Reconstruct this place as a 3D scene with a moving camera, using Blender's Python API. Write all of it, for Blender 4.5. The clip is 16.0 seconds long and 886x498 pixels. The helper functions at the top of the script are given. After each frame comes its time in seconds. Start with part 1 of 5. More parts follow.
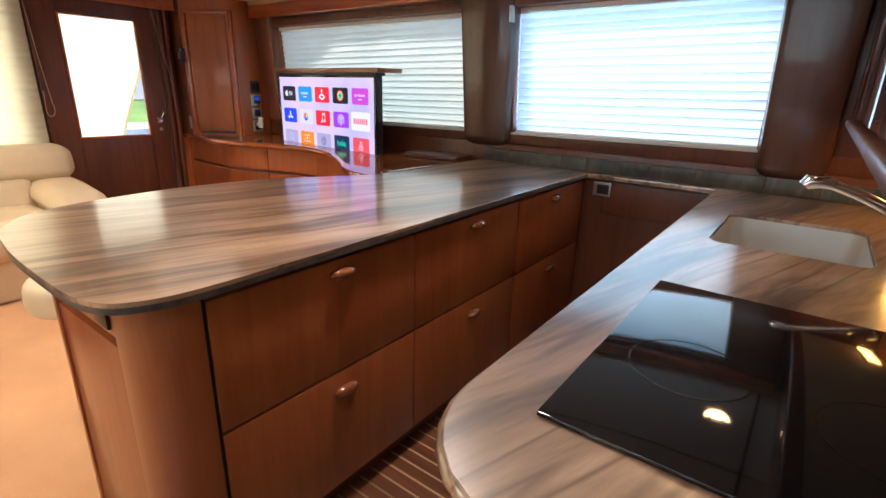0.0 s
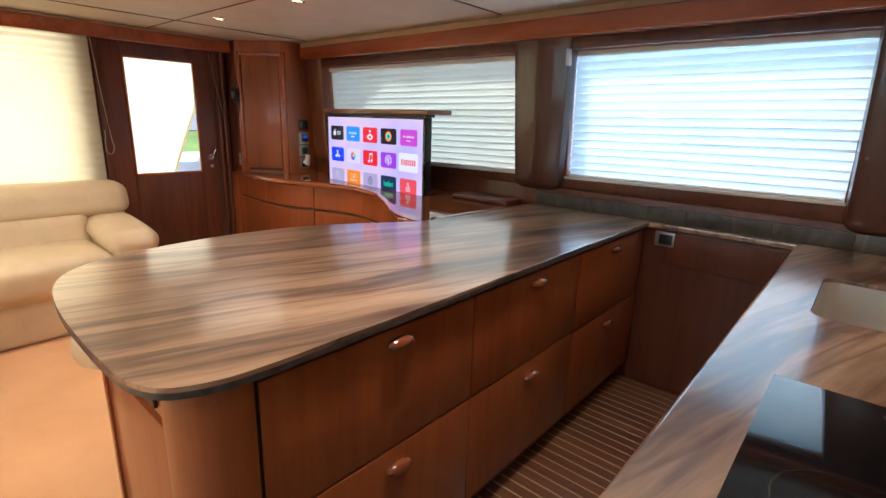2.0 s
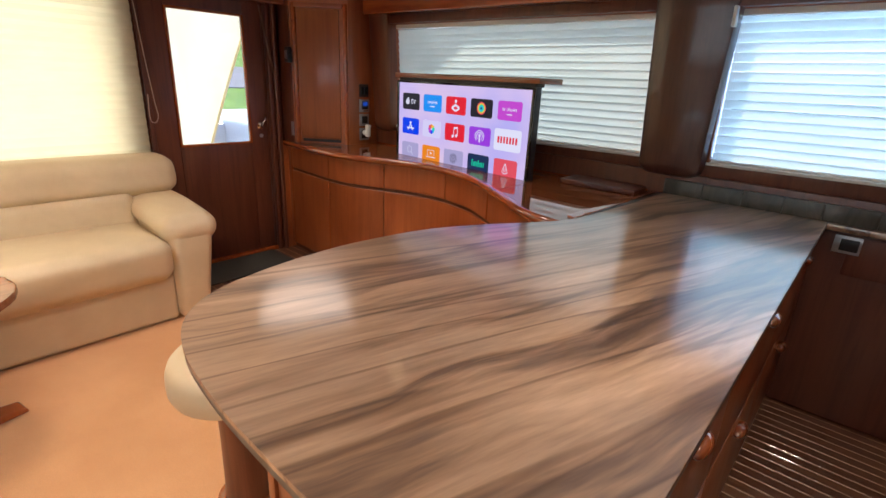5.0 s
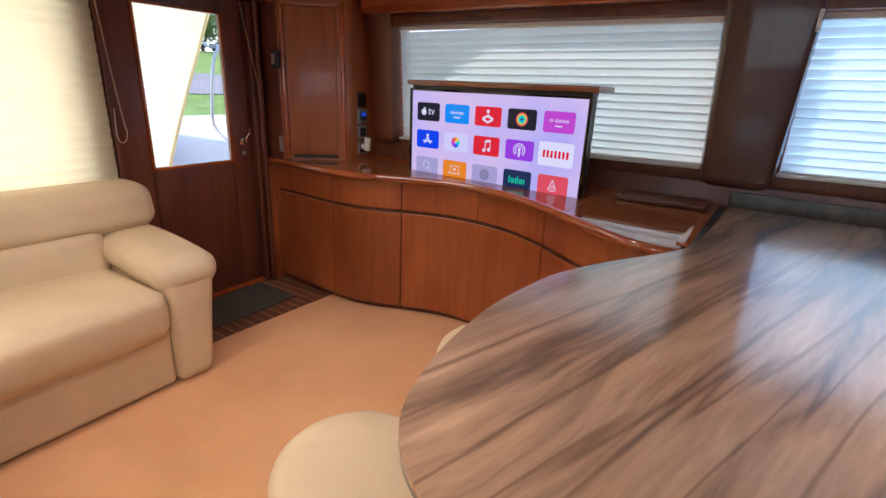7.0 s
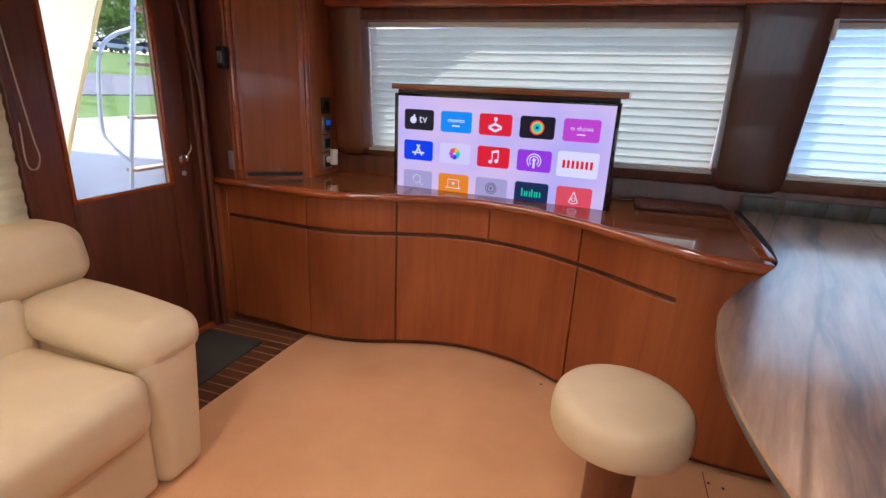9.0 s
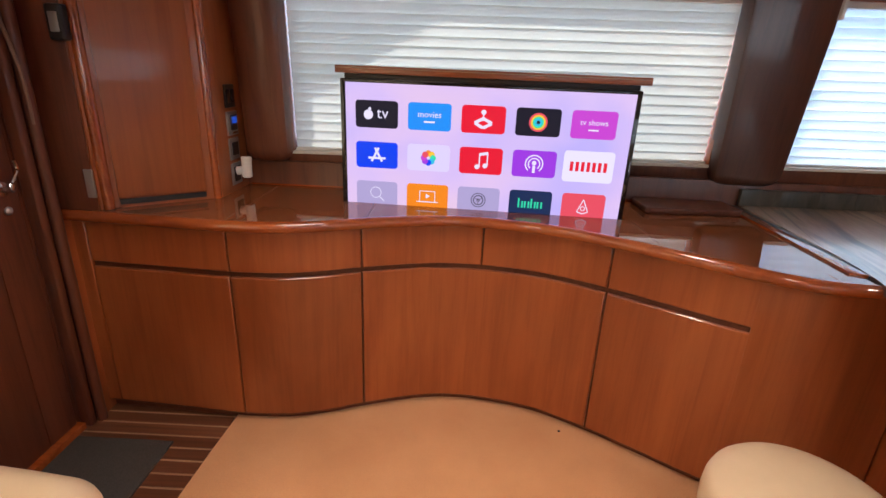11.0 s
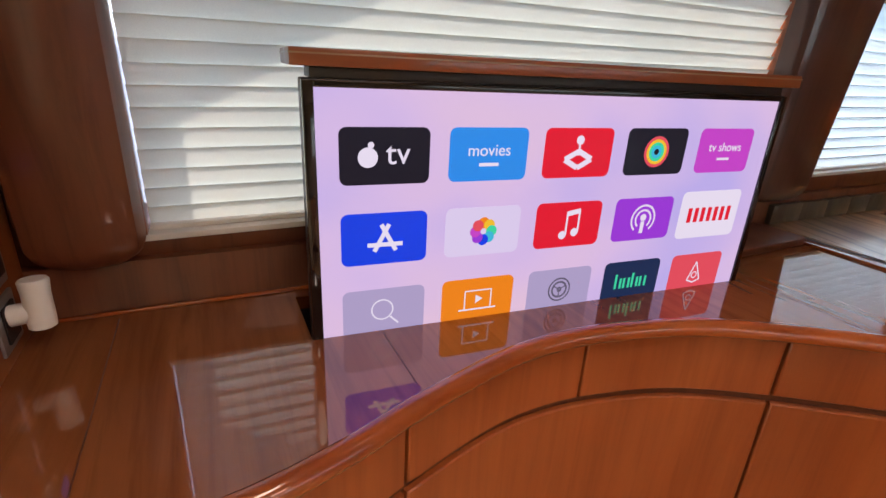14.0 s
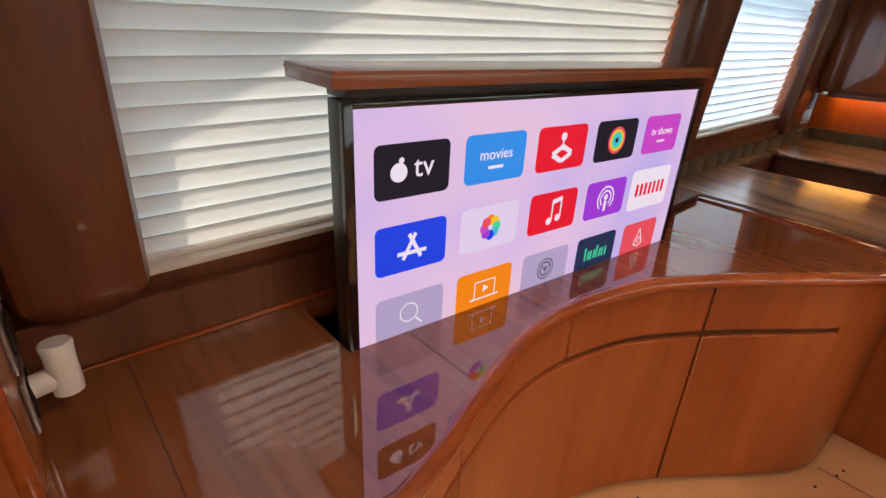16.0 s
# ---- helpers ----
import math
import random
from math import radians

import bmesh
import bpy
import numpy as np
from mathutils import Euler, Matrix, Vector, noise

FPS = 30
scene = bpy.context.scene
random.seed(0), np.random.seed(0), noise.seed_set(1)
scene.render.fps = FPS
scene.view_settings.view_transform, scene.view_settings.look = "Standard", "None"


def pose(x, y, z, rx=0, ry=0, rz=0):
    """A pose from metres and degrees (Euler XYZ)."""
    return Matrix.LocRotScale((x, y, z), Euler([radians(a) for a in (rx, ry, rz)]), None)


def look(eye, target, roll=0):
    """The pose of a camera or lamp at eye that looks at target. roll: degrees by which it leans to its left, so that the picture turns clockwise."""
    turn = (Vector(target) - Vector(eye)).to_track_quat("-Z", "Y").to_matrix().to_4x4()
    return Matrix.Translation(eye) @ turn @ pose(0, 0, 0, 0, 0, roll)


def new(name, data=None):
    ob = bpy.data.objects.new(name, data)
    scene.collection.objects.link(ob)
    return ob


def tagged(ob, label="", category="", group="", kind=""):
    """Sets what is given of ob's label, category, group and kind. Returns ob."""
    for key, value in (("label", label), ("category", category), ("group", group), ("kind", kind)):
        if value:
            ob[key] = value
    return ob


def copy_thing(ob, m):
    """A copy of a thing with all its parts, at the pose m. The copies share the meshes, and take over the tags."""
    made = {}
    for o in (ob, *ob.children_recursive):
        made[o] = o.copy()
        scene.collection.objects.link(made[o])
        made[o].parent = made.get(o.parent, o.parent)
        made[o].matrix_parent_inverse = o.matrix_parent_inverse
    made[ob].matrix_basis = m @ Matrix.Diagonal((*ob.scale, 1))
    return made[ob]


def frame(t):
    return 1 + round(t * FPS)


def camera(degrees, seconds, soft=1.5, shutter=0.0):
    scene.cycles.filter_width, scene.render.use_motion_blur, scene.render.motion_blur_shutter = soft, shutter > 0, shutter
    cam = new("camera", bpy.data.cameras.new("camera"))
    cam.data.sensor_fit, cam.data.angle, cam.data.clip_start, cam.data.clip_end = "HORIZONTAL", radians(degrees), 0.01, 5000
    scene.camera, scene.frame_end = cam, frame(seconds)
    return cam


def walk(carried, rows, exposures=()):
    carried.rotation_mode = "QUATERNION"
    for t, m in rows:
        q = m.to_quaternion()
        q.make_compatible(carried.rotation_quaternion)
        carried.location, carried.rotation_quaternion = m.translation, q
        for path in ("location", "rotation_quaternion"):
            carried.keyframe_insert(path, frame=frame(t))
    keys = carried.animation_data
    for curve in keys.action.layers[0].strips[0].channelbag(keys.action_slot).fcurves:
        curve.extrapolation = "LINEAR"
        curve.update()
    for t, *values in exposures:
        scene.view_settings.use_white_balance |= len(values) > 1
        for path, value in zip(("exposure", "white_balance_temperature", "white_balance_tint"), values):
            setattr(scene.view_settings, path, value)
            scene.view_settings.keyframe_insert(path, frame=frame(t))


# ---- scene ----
cam = camera(84.3, 16.0)
PATH = [
    (0, (1.018, 0.336, 1.334), (-0.119, 1.861, 0.714), 1.6),
    (0.5, (0.997, 0.338, 1.359), (-0.192, 1.84, 0.782), 1.6),
    (1, (0.976, 0.336, 1.376), (-0.254, 1.82, 0.844), 1.7),
    (1.5, (0.931, 0.348, 1.393), (-0.321, 1.821, 0.881), 1.7),
    (2, (0.861, 0.386, 1.398), (-0.403, 1.849, 0.887), 1.8),
    (2.5, (0.782, 0.434, 1.404), (-0.489, 1.883, 0.869), 1.8),
    (3, (0.695, 0.429, 1.414), (-0.58, 1.854, 0.829), 1.9),
    (3.5, (0.573, 0.375, 1.417), (-0.706, 1.774, 0.779), 1.9),
    (4, (0.466, 0.348, 1.432), (-0.819, 1.732, 0.772), 1.9),
    (4.2, (0.415, 0.35, 1.431), (-0.864, 1.739, 0.77), 2.2),
    (6.3, (-0.389, 0.292, 1.440), (-1.491, 1.832, 0.794), 2.3),
    (6.5, (-0.444, 0.267, 1.444), (-1.513, 1.830, 0.800), 2.4),
    (7, (-0.596, 0.255, 1.431), (-1.611, 1.857, 0.796), 2.4),
    (7.5, (-0.793, 0.197, 1.441), (-1.723, 1.852, 0.812), 2.4),
    (8, (-0.969, 0.199, 1.435), (-1.769, 1.921, 0.808), 2.4),
    (8.5, (-1.170, 0.232, 1.435), (-1.855, 2.006, 0.816), 2.4),
    (9, (-1.372, 0.253, 1.430), (-1.952, 2.065, 0.813), 2.5),
    (9.2, (-1.452, 0.275, 1.426), (-1.973, 2.106, 0.810), 2.5),
    (11.5, (-2.17, 0.958, 1.439), (-2.062, 2.837, 0.761), 2.5),
    (12, (-2.292, 1.151, 1.426), (-2.053, 3.023, 0.765), 2.5),
    (12.5, (-2.416, 1.348, 1.449), (-2.024, 3.188, 0.772), 2.7),
    (13, (-2.489, 1.545, 1.44), (-1.906, 3.33, 0.751), 2.7),
    (13.5, (-2.536, 1.729, 1.456), (-1.823, 3.464, 0.761), 2.8),
    (14, (-2.651, 1.927, 1.44), (-1.829, 3.608, 0.733), 3.0),
    (14.5, (-2.768, 2.03, 1.451), (-1.737, 3.6, 0.764), 2.8),
    (15, (-2.79, 2.096, 1.447), (-1.566, 3.496, 0.71), 3.2),
    (15.5, (-2.873, 2.125, 1.483), (-1.645, 3.481, 0.674), 3.2),
    (16, (-2.922, 2.068, 1.528), (-1.707, 3.424, 0.7), 2.9),
]
walk(cam, [(t, look(e, g, r)) for t, e, g, r in PATH], [(0.0, 1.70, 5850, 13), (2.0, 1.53, 5950, 13), (3.5, 1.43, 6050, 13), (6.5, 1.25, 5700, 18), (9.0, 1.26, 5650, 20), (12.0, 1.57, 6400, 25), (14.5, 1.26, 6600, 24), (16.0, 1.34, 6900, 25)])
LAMP = 20.0      # watts of each downlight
STAR_SKY = 41.0  # watts of daylight behind the unseen starboard blind
PORT_SKY = 1.5   # watts of daylight per metre of side window
AFT_SKY = 7.0   # watts of daylight behind the aft shade

# ---- world, sun, lamps ----
world = bpy.data.worlds.new("sky")
scene.world = world
world.use_nodes = True
wn = world.node_tree.nodes
sky = wn.new("ShaderNodeTexSky")
sky.sky_type, sky.sun_disc = "NISHITA", False
sky.sun_elevation, sky.sun_rotation = radians(52), radians(-45)
world.node_tree.links.new(sky.outputs[0], wn["Background"].inputs[0])
wn["Background"].inputs[1].default_value = 0.15

sun = new("sun", bpy.data.lights.new("sun", "SUN"))
sun.data.energy, sun.data.angle, sun.data.color = 3.0, radians(0.6), (1.0, 0.93, 0.80)
sun.matrix_world = look((-28.0, 28.0, 42.0), (0, 0, 0))


def window_light(at, towards, w, h, watts, color):
    """The sky's light in a window's opening."""
    lamp = new("window_light", bpy.data.lights.new("window_light", "AREA"))
    lamp.data.shape, lamp.data.size, lamp.data.size_y = "RECTANGLE", w, h
    lamp.data.energy, lamp.data.color = watts, color
    lamp.matrix_world = look(at, towards)


window_light((-3.60, 0.22, 1.35), (0, 0.22, 1.35), 2.3, 1.06, AFT_SKY, (1.0, 0.96, 0.84))
for wx0, wx1, power in ((-2.80, -0.84, PORT_SKY * 1.1), (-0.525, 0.80, PORT_SKY * 4.6)):
    window_light(((wx0 + wx1) / 2, 3.215, 1.445), ((wx0 + wx1) / 2, 0.0, 1.35), wx1 - wx0 - 0.02, 0.69, power * (wx1 - wx0), (0.62, 0.80, 1.0) if wx0 < -1 else (0.36, 0.63, 1.0))

# fill through the unseen starboard window, stretched forward to reach the galley
window_light((0.15, -1.86, 1.44), (0.15, 0.0, 1.36), 4.15, 0.66, STAR_SKY, (0.72, 0.86, 1.0))

# ---- materials ----
MATS = {}


def shader(name, base=(0.5, 0.5, 0.5), rough=0.5, metal=0.0, coat=0.0, spec=0.5):
    m = bpy.data.materials.new(name)
    m.use_nodes = True
    b = m.node_tree.nodes["Principled BSDF"]
    b.inputs["Base Color"].default_value = (*base, 1)
    b.inputs["Roughness"].default_value = rough
    b.inputs["Metallic"].default_value = metal
    b.inputs["Coat Weight"].default_value = coat
    b.inputs["Coat Roughness"].default_value = 0.04
    b.inputs["Specular IOR Level"].default_value = spec
    MATS[name] = m
    return m, m.node_tree.nodes, m.node_tree.links, b


def coords(nt, scale, turn=(0, 0, 0)):
    geo = nt.nodes.new("ShaderNodeNewGeometry")
    mp = nt.nodes.new("ShaderNodeMapping")
    mp.vector_type = "TEXTURE"
    mp.inputs["Scale"].default_value = [1 / s for s in scale]
    mp.inputs["Rotation"].default_value = [radians(a) for a in turn]
    nt.links.new(geo.outputs["Position"], mp.inputs[0])
    return mp.outputs[0]


def noise_tex(nt, vec, scale=1.0, detail=4.0, rough=0.55, distortion=0.0):
    n = nt.nodes.new("ShaderNodeTexNoise")
    n.inputs["Scale"].default_value = scale
    n.inputs["Detail"].default_value = detail
    n.inputs["Roughness"].default_value = rough
    n.inputs["Distortion"].default_value = distortion
    nt.links.new(vec, n.inputs["Vector"])
    return n.outputs["Fac"]


def ramp(nt, fac, stops):
    r = nt.nodes.new("ShaderNodeValToRGB")
    els = r.color_ramp.elements
    while len(els) < len(stops):
        els.new(0.5)
    for e, (p, c) in zip(els, stops):
        e.position, e.color = p, (*c, 1)
    nt.links.new(fac, r.inputs[0])
    return r.outputs[0]


def mix_col(nt, fac, a, b, mode="MIX"):
    n = nt.nodes.new("ShaderNodeMix")
    n.data_type, n.blend_type = "RGBA", mode
    for sock, v in ((n.inputs[0], fac), (n.inputs[6], a), (n.inputs[7], b)):
        if isinstance(v, (int, float)):
            sock.default_value = v
        elif isinstance(v, tuple):
            sock.default_value = (*v, 1)
        else:
            nt.links.new(v, sock)
    return n.outputs[2]


def bump(nt, bsdf, height, strength, dist=0.002):
    n = nt.nodes.new("ShaderNodeBump")
    n.inputs["Strength"].default_value, n.inputs["Distance"].default_value = strength, dist
    nt.links.new(height, n.inputs["Height"])
    nt.links.new(n.outputs[0], bsdf.inputs["Normal"])


def rough_var(nt, bsdf, fac, lo, hi):
    n = nt.nodes.new("ShaderNodeMapRange")
    n.inputs["To Min"].default_value, n.inputs["To Max"].default_value = lo, hi
    nt.links.new(fac, n.inputs["Value"])
    nt.links.new(n.outputs[0], bsdf.inputs["Roughness"])


def wood(name, light, dark, axis="z", rough=0.3, coat=0.6, grain=30.0):
    m, nodes, links, b = shader(name, light, rough, 0, coat)
    nt = m.node_tree
    long, wide = 1.6, grain
    sc = {"x": (long, wide, wide), "y": (wide, long, wide), "z": (wide, wide, long)}[axis]
    fine = noise_tex(nt, coords(nt, sc), 1.0, 6, 0.65, 0.6)
    broad = noise_tex(nt, coords(nt, tuple(s * 0.22 for s in sc)), 1.0, 3, 0.5, 1.0)
    info = nodes.new("ShaderNodeObjectInfo")
    col = ramp(nt, fine, [(0.3, dark), (0.52, light), (0.75, tuple(min(1, c * 1.14) for c in light))])
    col2 = mix_col(nt, broad, tuple(c * 0.88 for c in dark), col)
    figure = noise_tex(nt, coords(nt, tuple(q * 0.075 if q == wide else 0.55 for q in sc)), 1.0, 3, 0.55, 1.4)
    warm = mix_col(nt, 1.0, mix_col(nt, 0.55, col, col2), ramp(nt, figure, [(0.32, (0.80, 0.74, 0.70)), (0.5, (1.0, 1.0, 1.0)), (0.68, (1.16, 1.26, 1.20))]), "MULTIPLY")
    shade = ramp(nt, info.outputs["Random"], [(0.0, (0.86, 0.86, 0.86)), (1.0, (1.1, 1.08, 1.05))])
    links.new(mix_col(nt, 1.0, warm, shade, "MULTIPLY"), b.inputs["Base Color"])
    rough_var(nt, b, broad, rough * 0.75, rough * 1.3)
    bump(nt, b, fine, 0.05)
    return m


CHERRY, CHERRY_D = (0.350, 0.096, 0.026), (0.270, 0.068, 0.018)
wood("cherry_upright", CHERRY, CHERRY_D, "z", 0.33, 0.35)
wood("cherry_along", CHERRY, CHERRY_D, "x", 0.30, 0.5)
MATS_TOP = wood("cherry_top", (0.31, 0.102, 0.036), (0.20, 0.060, 0.021), "y", 0.08, 1.0, 30.0)
MATS_TOP.node_tree.nodes["Principled BSDF"].inputs["Coat IOR"].default_value = 2.0
MATS_TOP.node_tree.nodes["Principled BSDF"].inputs["Specular IOR Level"].default_value = 0.0
MATS_TOP.node_tree.nodes["Principled BSDF"].inputs["Coat Roughness"].default_value = 0.015
wood("cherry_gloss", (0.40, 0.098, 0.022), (0.26, 0.052, 0.012), "x", 0.14, 1.0, 20.0)
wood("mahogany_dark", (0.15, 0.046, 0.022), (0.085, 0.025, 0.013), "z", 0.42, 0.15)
wood("mahogany_post", (0.115, 0.042, 0.028), (0.070, 0.026, 0.018), "z", 0.30, 0.5)
wood("mahogany_mid", (0.20, 0.060, 0.024), (0.11, 0.030, 0.013), "z", 0.40, 0.2)
wood("cherry_lacquer", (0.24, 0.075, 0.028), (0.17, 0.048, 0.018), "z", 0.12, 1.0)
wood("teak_plank", (0.17, 0.066, 0.032), (0.10, 0.037, 0.018), "x", 0.3, 0.5, 50.0)
wood("holly_strip", (0.42, 0.27, 0.16), (0.32, 0.20, 0.115), "x", 0.35, 0.4, 60.0)

m, nodes, links, b = shader("quartzite", rough=0.3, coat=1.0)
b.inputs["Coat Roughness"].default_value = 0.14
b.inputs["Specular IOR Level"].default_value = 0.8
b.inputs["Coat IOR"].default_value = 2.2
nt = m.node_tree
warp = noise_tex(nt, coords(nt, (2.2, 1.4, 2.0)), 1.0, 3, 0.5)
vec = coords(nt, (8.0, 0.75, 8.0), (0, 0, -16))
add = nodes.new("ShaderNodeVectorMath")
add.operation = "MULTIPLY_ADD"
add.inputs[1].default_value = (1, 1, 1)
comb = nodes.new("ShaderNodeCombineXYZ")
mul = nodes.new("ShaderNodeMath")
mul.operation = "MULTIPLY"
mul.inputs[1].default_value = 1.3
links.new(warp, mul.inputs[0])
links.new(mul.outputs[0], comb.inputs[0])
links.new(vec, add.inputs[0])
links.new(comb.outputs[0], add.inputs[2])
streak = noise_tex(nt, add.outputs[0], 1.0, 5, 0.6, 0.3)
cloud = noise_tex(nt, coords(nt, (3.5, 1.0, 3.0), (0, 0, -16)), 1.0, 4, 0.55)
c1 = ramp(nt, streak, [(0.35, (0.065, 0.040, 0.028)), (0.43, (0.19, 0.118, 0.077)), (0.50, (0.40, 0.262, 0.165)), (0.64, (0.60, 0.42, 0.28))])
c2 = ramp(nt, cloud, [(0.3, (0.62, 0.58, 0.56)), (0.7, (1.12, 1.06, 1.0))])
vein = noise_tex(nt, coords(nt, (9.0, 0.42, 6.0), (0, 0, -18)), 1.0, 3, 0.45, 0.15)
c3 = ramp(nt, vein, [(0.465, (1, 1, 1)), (0.492, (0.5, 0.44, 0.40)), (0.499, (0.5, 0.44, 0.40)), (0.525, (1, 1, 1))])
fine = noise_tex(nt, coords(nt, (85, 7, 60), (0, 0, -16)), 1.0, 4, 0.65)
c4 = ramp(nt, fine, [(0.3, (0.80, 0.79, 0.78)), (0.7, (1.10, 1.10, 1.10))])
base = mix_col(nt, 1.0, mix_col(nt, 1.0, c1, c2, "MULTIPLY"), c3, "MULTIPLY")
links.new(mix_col(nt, 1.0, base, c4, "MULTIPLY"), b.inputs["Base Color"])
rough_var(nt, b, cloud, 0.26, 0.4)
bp = nodes.new("ShaderNodeBump")
bp.inputs["Strength"].default_value, bp.inputs["Distance"].default_value = 0.09, 0.003
links.new(noise_tex(nt, coords(nt, (38, 5, 38), (0, 0, -16)), 1.0, 3, 0.55), bp.inputs["Height"])
links.new(bp.outputs[0], b.inputs["Normal"])
links.new(bp.outputs[0], b.inputs["Coat Normal"])

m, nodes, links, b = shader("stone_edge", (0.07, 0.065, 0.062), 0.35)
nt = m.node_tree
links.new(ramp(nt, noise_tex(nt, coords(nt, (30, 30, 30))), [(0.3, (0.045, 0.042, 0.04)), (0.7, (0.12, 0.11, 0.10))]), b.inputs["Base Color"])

m, nodes, links, b = shader("splash_stone", rough=0.3)
nt = m.node_tree
links.new(ramp(nt, noise_tex(nt, coords(nt, (14, 5, 5)), 1.0, 5, 0.6, 1.2), [(0.3, (0.035, 0.034, 0.030)), (0.55, (0.075, 0.07, 0.056)), (0.75, (0.14, 0.12, 0.09))]), b.inputs["Base Color"])

m, nodes, links, b = shader("carpet_pile", rough=0.95, spec=0.1)
nt = m.node_tree
tuft = noise_tex(nt, coords(nt, (260, 260, 260)), 1.0, 3, 0.7)
worn = noise_tex(nt, coords(nt, (2.2, 2.2, 2.2)), 1.0, 4, 0.55)
ca = ramp(nt, worn, [(0.3, (0.64, 0.325, 0.135)), (0.7, (0.755, 0.41, 0.185))])
cb = ramp(nt, tuft, [(0.3, (0.84, 0.84, 0.84)), (0.7, (1.06, 1.06, 1.06))])
links.new(mix_col(nt, 1.0, ca, cb, "MULTIPLY"), b.inputs["Base Color"])
bump(nt, b, tuft, 0.5, 0.004)
b.inputs["Sheen Weight"].default_value = 0.25

m, nodes, links, b = shader("leather_cream", rough=0.48, spec=0.35)
nt = m.node_tree
peb = noise_tex(nt, coords(nt, (170, 170, 170)), 1.0, 3, 0.6)
soil = noise_tex(nt, coords(nt, (3, 3, 3)), 1.0, 4, 0.6)
links.new(ramp(nt, soil, [(0.3, (0.60, 0.465, 0.285)), (0.7, (0.70, 0.56, 0.355))]), b.inputs["Base Color"])
rough_var(nt, b, soil, 0.38, 0.6)
big = noise_tex(nt, coords(nt, (7, 7, 7)), 1.0, 2, 0.5)
mixh = nodes.new("ShaderNodeMath")
mixh.operation = "MULTIPLY_ADD"
mixh.inputs[1].default_value = 0.08
links.new(peb, mixh.inputs[0])
links.new(big, mixh.inputs[2])
bump(nt, b, mixh.outputs[0], 0.35, 0.012)

m, nodes, links, b = shader("ceiling_vinyl", rough=0.7, spec=0.2)
nt = m.node_tree
links.new(ramp(nt, noise_tex(nt, coords(nt, (4, 4, 4)), 1.0, 4, 0.6), [(0.3, (0.56, 0.49, 0.39)), (0.7, (0.62, 0.55, 0.44))]), b.inputs["Base Color"])
bump(nt, b, noise_tex(nt, coords(nt, (220, 220, 220))), 0.15, 0.001)

m, nodes, links, b = shader("wall_paint", rough=0.6)
nt = m.node_tree
links.new(ramp(nt, noise_tex(nt, coords(nt, (3, 3, 3))), [(0.3, (0.46, 0.40, 0.32)), (0.7, (0.52, 0.46, 0.37))]), b.inputs["Base Color"])

m, nodes, links, b = shader("gelcoat_white", rough=0.25, coat=0.3)
nt = m.node_tree
links.new(ramp(nt, noise_tex(nt, coords(nt, (2, 2, 2))), [(0.3, (0.72, 0.72, 0.70)), (0.7, (0.80, 0.80, 0.79))]), b.inputs["Base Color"])

m, nodes, links, b = shader("mat_rubber", rough=0.9, spec=0.2)
nt = m.node_tree
rib = noise_tex(nt, coords(nt, (300, 300, 300)))
links.new(ramp(nt, rib, [(0.3, (0.050, 0.047, 0.042)), (0.7, (0.085, 0.080, 0.070))]), b.inputs["Base Color"])
bump(nt, b, rib, 0.5, 0.003)

shader("black_gloss", (0.006, 0.006, 0.007), 0.05, 0, 0.4)
shader("black_satin", (0.012, 0.011, 0.012), 0.4)
shader("burner_mark", (0.010, 0.0105, 0.012), 0.22)
shader("chrome", (0.82, 0.82, 0.84), 0.07, 1.0)
shader("aluminium", (0.72, 0.72, 0.72), 0.3, 1.0)
shader("white_plastic", (0.78, 0.77, 0.73), 0.35)
shader("cord_white", (0.42, 0.32, 0.25), 0.8)
shader("strap_brown", (0.20, 0.12, 0.085), 0.7)
shader("varnished_knob", (0.17, 0.042, 0.012), 0.05, 0, 1.0)
shader("grey_plate", (0.42, 0.42, 0.43), 0.3, 0.8)
# near-black that paints the shade in gaps and slots between panels
shader("gap_shade", (0.02, 0.018, 0.017), 0.6)
shader("teak_pale", (0.42, 0.26, 0.13), 0.5)
shader("blue_paint", (0.05, 0.12, 0.35), 0.4)
shader("red_paint", (0.35, 0.04, 0.03), 0.4)
shader("silver_paint", (0.5, 0.52, 0.55), 0.3, 0.4)
shader("dark_glass", (0.02, 0.025, 0.03), 0.05)

m, nodes, links, b = shader("brushed_steel", (0.66, 0.65, 0.62), 0.3, 0.75)
nt = m.node_tree
br = noise_tex(nt, coords(nt, (6, 320, 6)), 1.0, 3, 0.6)
rough_var(nt, b, br, 0.3, 0.5)
bump(nt, b, br, 0.06, 0.001)

m = bpy.data.materials.new("clear_glass")
m.use_nodes = True
nt = m.node_tree
nt.nodes.remove(nt.nodes["Principled BSDF"])
tr, gl, mx, fr = (nt.nodes.new(n) for n in ("ShaderNodeBsdfTransparent", "ShaderNodeBsdfGlossy", "ShaderNodeMixShader", "ShaderNodeFresnel"))
gl.inputs["Roughness"].default_value = 0.01
fr.inputs["IOR"].default_value = 1.45
nt.links.new(fr.outputs[0], mx.inputs[0])
nt.links.new(tr.outputs[0], mx.inputs[1])
nt.links.new(gl.outputs[0], mx.inputs[2])
nt.links.new(mx.outputs[0], nt.nodes["Material Output"].inputs[0])
MATS["clear_glass"] = m


